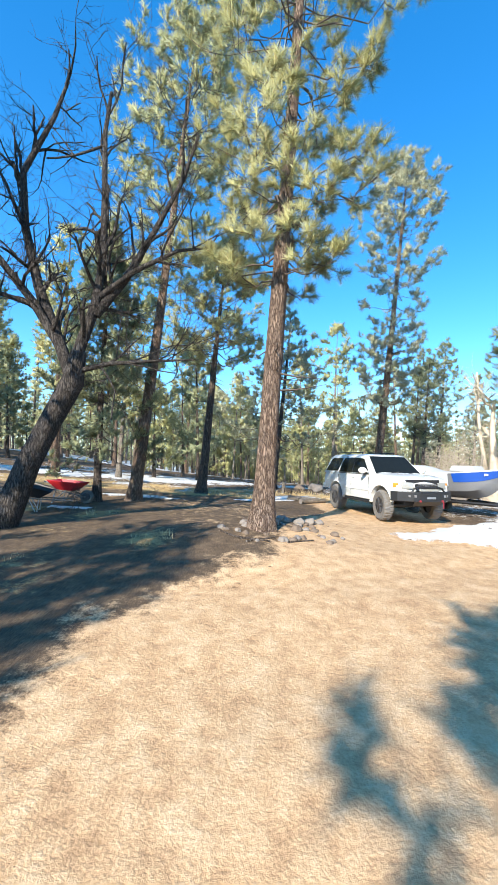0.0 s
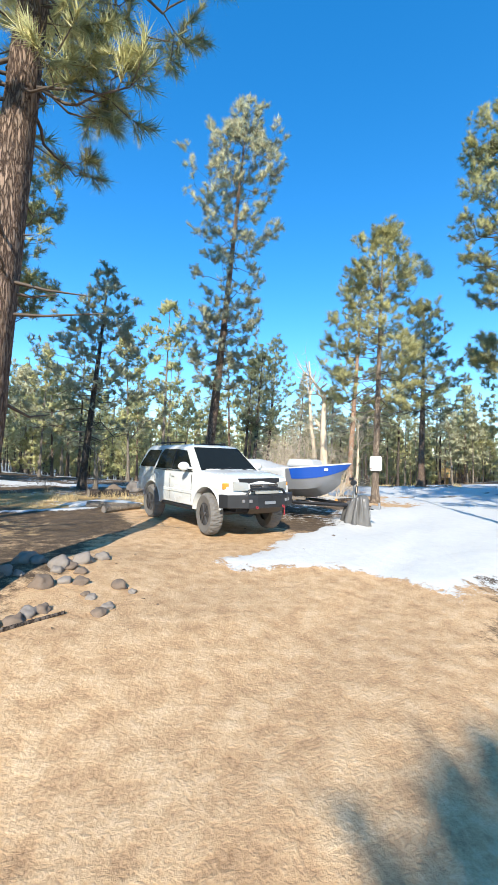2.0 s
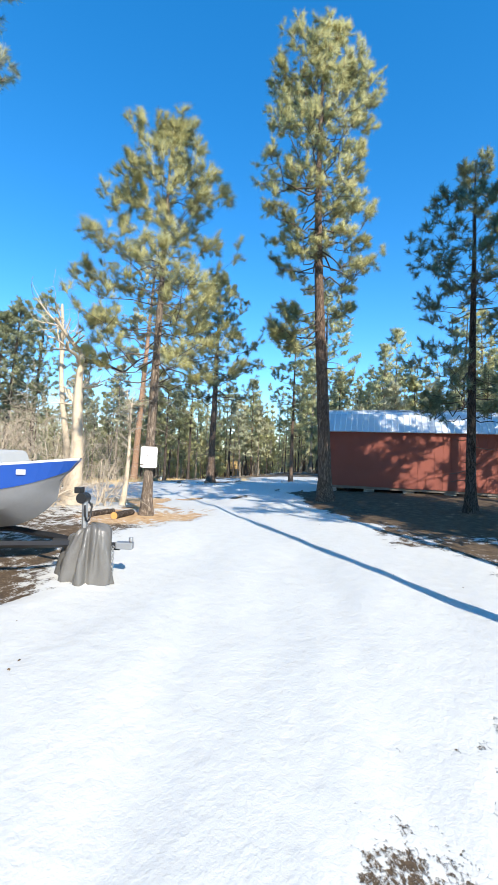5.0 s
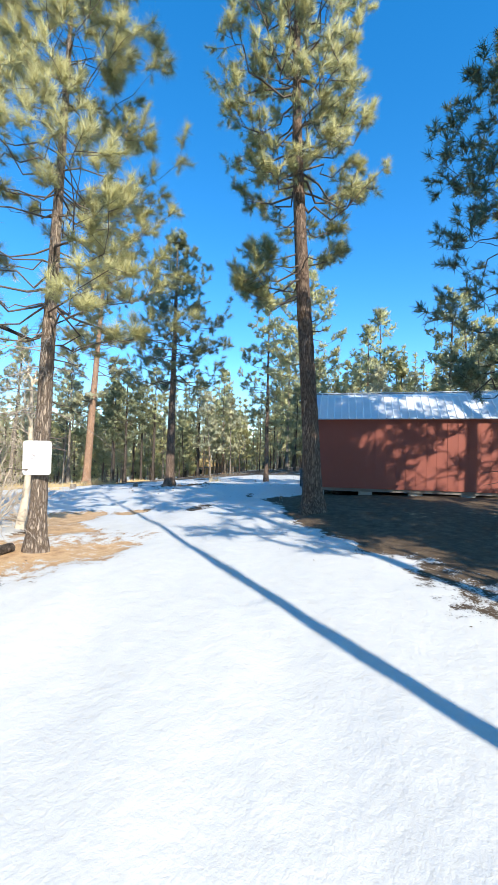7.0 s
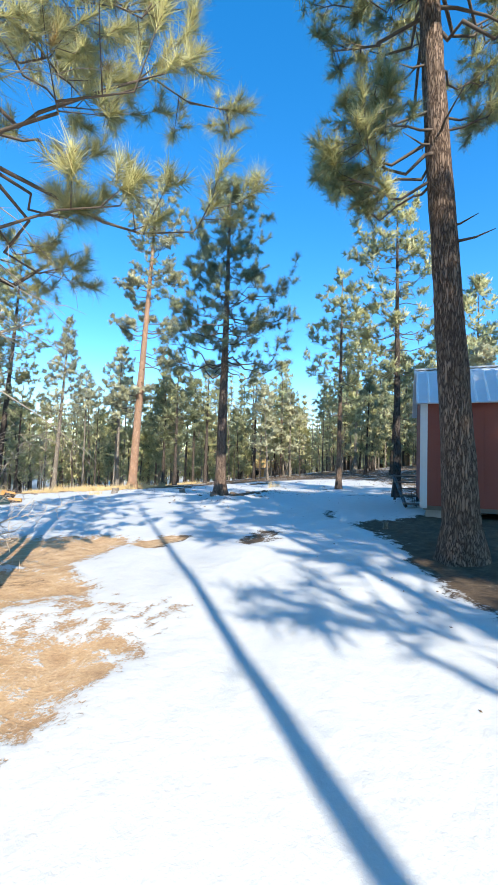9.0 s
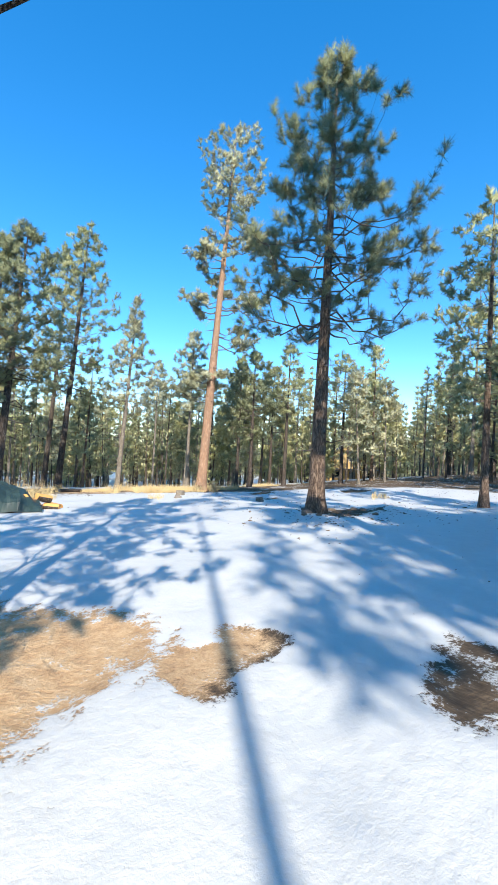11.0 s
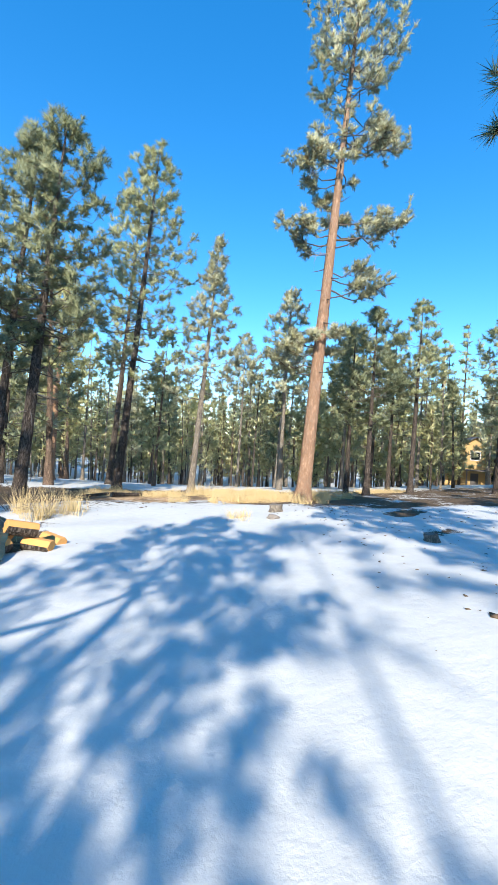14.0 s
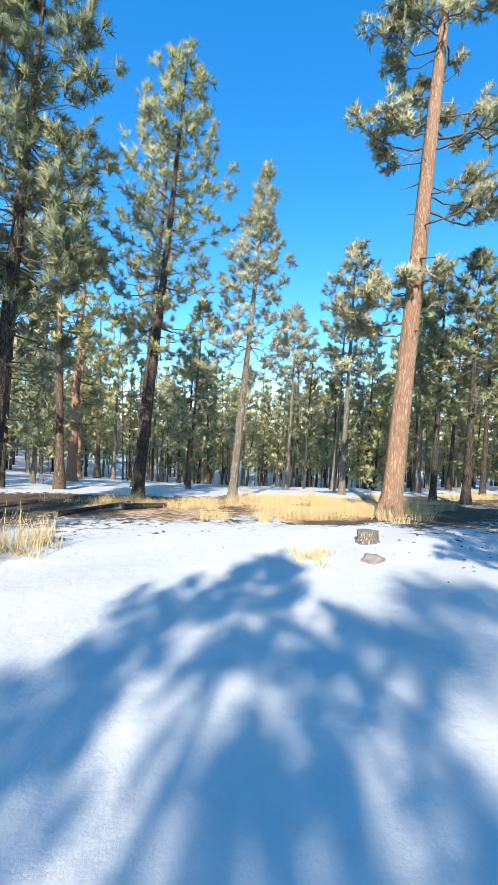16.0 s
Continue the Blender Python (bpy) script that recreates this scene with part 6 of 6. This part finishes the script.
def make_oak():
    top = empty("oak_tree", pose(-4.75, 7.95, gz(-4.75, 7.95) - 0.05), "bare dark leafless oak with forked limbs", "tree")
    v, f = tube([(-0.2, 0, -0.1), (0.05, 0, 0.4), (0.35, 0.05, 1.3), (0.75, 0.1, 2.2), (1.15, 0.1, 3.0), (1.22, 0.12, 3.6)], [0.36, 0.27, 0.23, 0.21, 0.23, 0.16], 16, 0.07, 5)
    part_me("trunk", smooth(mesh_np("trunk", v, f)), M_OAK, top)
    rg = np.random.default_rng(21)
    mains = [
        [(1.15, 0.1, 3.0), (0.75, 0.2, 3.9), (0.25, 0.3, 5.0), (-0.1, 0.3, 6.3), (-0.2, 0.3, 7.5), (0.35, 0.4, 8.8), (0.6, 0.4, 9.6)],
        [(0.95, 0.2, 3.5), (0.3, 0.0, 4.6), (-0.5, -0.2, 5.6), (-1.1, -0.2, 6.6), (-1.3, -0.2, 8.0)],
        [(1.22, 0.12, 3.6), (1.5, 0.2, 4.6), (1.6, 0.25, 5.6), (1.55, 0.3, 6.9), (1.5, 0.3, 8.4), (1.6, 0.3, 9.3)],
        [(1.5, 0.2, 4.4), (2.05, 0.3, 5.2), (2.6, 0.3, 6.2), (3.2, 0.3, 7.4), (3.5, 0.3, 8.4)],
        [(1.6, 0.2, 4.8), (2.3, 0.1, 5.3), (3.2, 0.0, 5.7), (4.0, 0.0, 5.8)],
        [(1.2, 0.1, 3.2), (1.9, 0.0, 3.35), (2.8, -0.1, 3.4), (3.6, -0.1, 3.45)],
        [(0.5, 0.2, 4.5), (-0.6, -0.3, 4.75), (-1.7, -0.4, 4.7)]]
    for k, line in enumerate(mains):
        heap = Heap()
        line = np.array(line, float)
        r0 = (0.13, 0.10, 0.12, 0.10, 0.075, 0.06, 0.06)[k]
        v, f = tube(line, np.linspace(r0, r0 * 0.25, len(line)), 9, 0.05, k)
        heap.add(v, f)
        for i in range(1, len(line)):
            for q in range(3 if i > 1 else 2):
                d = unit(unit(line[i] - line[i - 1]) + rg.standard_normal(3) * 0.8 + np.array([0, 0, 0.35]))
                p = line[i] * 1.0 + (line[i - 1] - line[i]) * rg.uniform(0, 0.8)
                twigs(heap, p, d, rg.uniform(0.7, 1.5), r0 * (1 - 0.7 * i / len(line)) * 0.5, 3, rg)
        part_me("limb", smooth(heap.mesh("limb")), M_OAK, top)


make_oak()


# ---- dry thicket and dead trunks behind the sign ----
def bare_bush(x, y, h, seed, label, name="bush", category="bush", mat=None, stems=5, depth=3):
    heap = Heap()
    rg = np.random.default_rng(seed)
    for k in range(stems):
        d = unit(np.array([rg.uniform(-0.75, 0.75), rg.uniform(-0.75, 0.75), 1.0]))
        twigs(heap, np.array([rg.uniform(-0.2, 0.2), rg.uniform(-0.2, 0.2), -0.03]), d, h * rg.uniform(0.4, 0.6), 0.016 * h / 2, depth, rg, 0.08)
    o = part_me(name, heap.mesh(name), mat or M_TWIG_PALE)
    o.matrix_world = pose(x, y, gz(x, y))
    return tagged(o, label, category, "dry bushes")


for k, (x, y, h) in enumerate(((10.0, 18.0, 3.4), (10.8, 18.6, 3.1), (12.2, 18.7, 3.4), (11.6, 17.5, 2.0), (9.0, 18.6, 3.6), (10.6, 19.6, 4.2), (8.3, 17.4, 2.8), (11.8, 19.9, 3.6), (9.7, 19.2, 3.4))):
    bare_bush(x, y, h, 40 + k, "pale leafless thicket behind the boat", depth=4 if h > 2.3 else 3)
for k, (x, y, h) in enumerate(((16.4, 32.4, 0.9), (15.5, 33.6, 1.1), (14.4, 32.3, 1.2), (-4.3, 9.6, 0.9), (-4.9, 11.4, 0.8), (-2.9, 13.3, 0.8), (15.0, 46.0, 1.0), (22.2, 15.9, 0.7), (1.5, 20.5, 1.0), (0.2, 21.5, 1.1))):
    bare_bush(x, y, h, 60 + k, "thin dark leafless brush in clumps", mat=M_TWIG, stems=6, depth=2)


def dead_tree(x, y, h, r, lean, label, seed, limbs=6, mat=None):
    top = empty("dead_tree", pose(x, y, gz(x, y)), label, "tree")
    zs = np.linspace(-0.1, h, 14)
    axis = np.stack([lean[0] * zs / h + 0.06 * np.sin(zs * 1.3), lean[1] * zs / h, zs], 1)
    v, f = tube(axis, r * (1 - 0.7 * zs / h) * (1 + 0.5 * np.exp(-np.maximum(zs, 0) / 0.3)), 12, 0.07, seed)
    part_me("trunk", smooth(mesh_np("trunk", v, f)), mat or M_BARK_GREY, top)
    rg = np.random.default_rng(seed)
    heap = Heap()
    for k in range(limbs):
        z = h * rg.uniform(0.45, 1.0)
        p = np.array([np.interp(z, zs, axis[:, i]) for i in range(3)])
        twigs(heap, p, unit(np.array([rg.uniform(-1, 1), rg.uniform(-1, 1), 0.6])), h * rg.uniform(0.1, 0.28), r * 0.3, 2, rg, 0.3)
    o = part_me("branching", heap.mesh("branching"), mat or M_BARK_GREY, top)
    o["kind"] = "stuff"


dead_tree(11.1, 18.4, 4.6, 0.24, (0.2, 0.1), "thick pale broken dead trunk", 71, 5, M_DEADWOOD)
limb_line = np.array([(0.1, 0.1, 4.3), (1.2, 0.7, 4.5), (2.35, 1.2, 4.45), (2.9, 1.15, 5.0), (3.4, 0.85, 5.35)])
v, f = tube(limb_line, [0.075, 0.055, 0.04, 0.025, 0.008], 8, 0.1, 4)
part_me("dead_limb", smooth(mesh_np("dead_limb", v, f)), M_OAK, [o for o in bpy.data.objects if o.name == "dead_tree"][0], "long dark bare limb")
dead_tree(11.6, 19.6, 6.3, 0.12, (-0.5, 0.1), "slim pale dead tree with a forked top", 72, 5, M_DEADWOOD)
dead_tree(1.95, 22.4, 1.3, 0.09, (0.0, 0.0), "short pale broken stub of a trunk", 74, 1)
dead_tree(12.5, 17.9, 3.2, 0.08, (0.2, 0.0), "slim pale dead sapling", 73, 8, M_DEADWOOD)


# ---- ramp and stake behind the shed ----
def make_ramp():
    top = empty("ramp", pose(22.75, 16.2, gz(22.75, 16.2), 0, 0, 211), "dark timber ramp leaning behind the shed", "ramp")
    for s in (-1, 1):
        bm = bmesh.new()
        rod(bm, (-1.2, s * 0.35, 0.75), (1.0, s * 0.35, 0.06), 0.05, n=4)
        part("rail", bm, M_STEEL, top)
    for k in range(5):
        bm = bmesh.new()
        t = k / 4
        box(bm, (-1.1 + 2.0 * t, 0, 0.74 - 0.62 * t), (0.14, 0.8, 0.04))
        part("board", bm, M_OLDWOOD, top)
    for s in (-1, 1):
        bm = bmesh.new()
        rod(bm, (-1.1, s * 0.33, 0.0), (-1.1, s * 0.33, 0.72), 0.04, n=4)
        part("leg", bm, M_STEEL, top)


make_ramp()
stump(18.75, 15.2, 0.045, 0.17, "small wooden stake in the snow", 8)


# ---- yellow cabin far off in the woods ----
def make_cabin():
    top = empty("cabin", pose(70, 61, float(base_height(70, 61)), 0, 0, -42), "far yellow cabin with a gable roof and porch", "house")
    W, D, E, R = 9.0, 7.0, 4.6, 7.2
    part("wall", slab([(-W / 2, 0, 0), (W / 2, 0, 0), (W / 2, 0, E), (0, 0, R), (-W / 2, 0, E)], D, (0, 1, 0)), M_YELLOW, top)
    for s in (-1, 1):
        d = Vector((s * W / 2, 0, E - R)).normalized()
        n = Vector((-s * d.z, 0, s * d.x)) * (1 if s > 0 else 1)
        n = Vector((s * (R - E), 0, W / 2)).normalized()
        part("roof", slab([(0, -0.5, R + 0.02), (s * (W / 2 + 0.5), -0.5, E - 0.27), (s * (W / 2 + 0.5), D + 0.5, E - 0.27), (0, D + 0.5, R + 0.02)], 0.12, n), M_DARKROOF, top)
    for x, z in ((-2.4, 1.7), (2.4, 1.7), (0, 4.6)):
        w = part_me("window", bpy.data.meshes.new("window"), M_TRIMW, top)
        bm = bmesh.new()
        box(bm, (x, -0.03, z), (1.3, 0.06, 1.3))
        bm.to_mesh(w.data)
        bm.free()
        bm = bmesh.new()
        box(bm, (x, -0.07, z), (1.1, 0.03, 1.1))
        part("pane", bm, M_GLASS, w)
    bm = bmesh.new()
    box(bm, (0, -0.04, 1.05), (1.0, 0.08, 2.1))
    part("door", bm, M_DARKROOF, top)
    bm = bmesh.new()
    box(bm, (0, -1.2, 2.6), (W, 2.4, 0.12))
    part("porch_roof", bm, M_DARKROOF, top)
    for x in (-4.2, -1.4, 1.4, 4.2):
        bm = bmesh.new()
        box(bm, (x, -2.2, 1.27), (0.15, 0.15, 2.54))
        part("post", bm, M_OLDWOOD, top)


make_cabin()


# ---- dry grass, litter and cones, past counting ----
def blades(xy, hgt, count, width, rg, spread=0.08):
    n = len(xy)
    base = np.stack([xy[:, 0], xy[:, 1], ground_z(xy[:, 0], xy[:, 1]) - 0.01], 1)
    b = base[:, None] + np.concatenate([rg.standard_normal((n, count, 2)) * spread, np.zeros((n, count, 1))], 2)
    lean = rg.standard_normal((n, count, 2)) * 0.35
    h = hgt[:, None] * rg.uniform(0.5, 1.1, (n, count))
    tip = b + np.stack([lean[..., 0] * h, lean[..., 1] * h, h], 2)
    a = rg.uniform(0, 6.283, (n, count))
    side = np.stack([np.cos(a), np.sin(a), np.zeros_like(a)], 2) * width
    v = np.stack([b - side, b + side, tip], 2).reshape(-1, 3)
    return v, np.arange(len(v)).reshape(-1, 3)


rg = np.random.default_rng(77)
cand = np.stack([rg.uniform(-9, 42, 60000), rg.uniform(4, 56, 60000)], 1)
sn, _, gr = cover(cand[:, 0], cand[:, 1])
keep = (gr > 0.42) & (sn < 0.46) & (rg.uniform(0, 1, len(cand)) < (gr - 0.40) * 1.3)
xy = cand[keep][:9000]
more = np.stack([rg.uniform(16, 37, 34000), rg.uniform(34.0, 45, 34000)], 1)
sn, _, gr = cover(more[:, 0], more[:, 1])
more = more[(gr > 0.36) & (sn < 0.5) & (rg.uniform(0, 1, len(more)) < (gr - 0.33) * 1.1)]
xy = np.concatenate([xy, more])
patch = np.clip(0.75 + 0.7 * wobble(xy[:, 0], xy[:, 1], 1.6, 31), 0.15, 1.6)
keep = (xy[:, 1] < 34) | (rg.uniform(0, 1, len(xy)) < patch)
xy, patch = xy[keep], patch[keep]
v, f = blades(xy, rg.uniform(0.12, 0.38, len(xy)) * np.where(xy[:, 1] < 17.5, 0.4, patch), 11, 0.0055, rg)
grass = part_me("dry_grass", mesh_np("dry_grass", v, f), M_GRASS)
tagged(grass, "pale dry grass in thin clumps", "grass", kind="stuff")
for k, (x, y, h) in enumerate(((16.75, 32.8, 0.75), (16.3, 32.2, 0.6), (24.9, 35.0, 0.5), (26.3, 35.9, 0.5), (25.9, 34.9, 0.4), (22.6, 39.4, 0.6), (21.9, 38.6, 0.5), (20.9, 37.9, 0.45), (23.4, 38.3, 0.55), (24.2, 37.6, 0.5), (26.9, 36.6, 0.6), (27.7, 37.4, 0.55), (28.6, 36.9, 0.5), (22.9, 36.0, 0.35), (21.6, 35.2, 0.4), (20.4, 35.8, 0.35), (16.0, 33.1, 0.7), (17.1, 33.3, 0.5), (14.1, 31.4, 0.7), (21.2, 31.9, 0.3), (27.9, 25.6, 0.35))):
    q = np.array([[x, y]]) + rg.standard_normal((9, 2)) * 0.16
    v, f = blades(q, np.full(9, h), 16, 0.007, rg, 0.06)
    o = part_me("grass_clump", mesh_np("grass_clump", v, f), M_GRASS)
    tagged(o, "tall clump of straw-coloured dry grass", "grass", "grass clumps")
# cones, bark flakes and dead needles
cand = np.stack([rg.uniform(-6, 38, 15000), rg.uniform(-2, 44, 15000)], 1)
tree_d = np.min(np.stack([np.hypot(cand[:, 0] - a, cand[:, 1] - b) for a, b in NAMED]), 0)
keep = (rg.uniform(0, 1, len(cand)) < 0.07 + 0.8 * np.exp(-tree_d / 1.5)) & (path_distance(cand[:, 0], cand[:, 1]) > 1.8)
chips = np.stack([22.0 + 1.0 * rg.standard_normal(330), 22.25 + 0.7 * rg.standard_normal(330)], 1)
loose = np.stack([rg.uniform(17, 33, 1500), rg.uniform(20, 38, 1500)], 1)
loose = loose[path_distance(loose[:, 0], loose[:, 1]) > 2.8][:1000]
xy = np.concatenate([cand[keep], chips, loose])
n = len(xy)
zz = ground_z(xy[:, 0], xy[:, 1])
oct_v = np.array([(1, 0, 0), (0, 1, 0), (-1, 0, 0), (0, -1, 0), (0, 0, 0.6), (0, 0, -0.4)], float)
oct_f = np.array([(0, 1, 4), (1, 2, 4), (2, 3, 4), (3, 0, 4), (1, 0, 5), (2, 1, 5), (3, 2, 5), (0, 3, 5)])
s = rg.uniform(0.006, 0.024, n) * (1 + 1.2 * (rg.uniform(0, 1, n) < 0.08)) * np.where(np.arange(n) < n - 330 - len(loose), 1.0, 1.5)
a = rg.uniform(0, 6.28, n)
st = rg.uniform(0.35, 1.0, n)
lx, ly = oct_v[None, :, 0] * s[:, None], oct_v[None, :, 1] * (s * st)[:, None]
lx, ly = lx + s[:, None] * 0.35 * rg.standard_normal(lx.shape), ly + s[:, None] * 0.3 * rg.standard_normal(ly.shape)
v = np.stack([xy[:, :1] + lx * np.cos(a)[:, None] - ly * np.sin(a)[:, None], xy[:, 1:] + lx * np.sin(a)[:, None] + ly * np.cos(a)[:, None], zz[:, None] + oct_v[None, :, 2] * (s * 0.6)[:, None] + 0.004], 2)
litter = part_me("forest_litter", mesh_np("forest_litter", v.reshape(-1, 3), (oct_f[None] + (np.arange(n) * 6)[:, None, None]).reshape(-1, 3)), M_LITTER)
tagged(litter, "scattered pine cones, bark flakes and needles", "litter", kind="stuff")
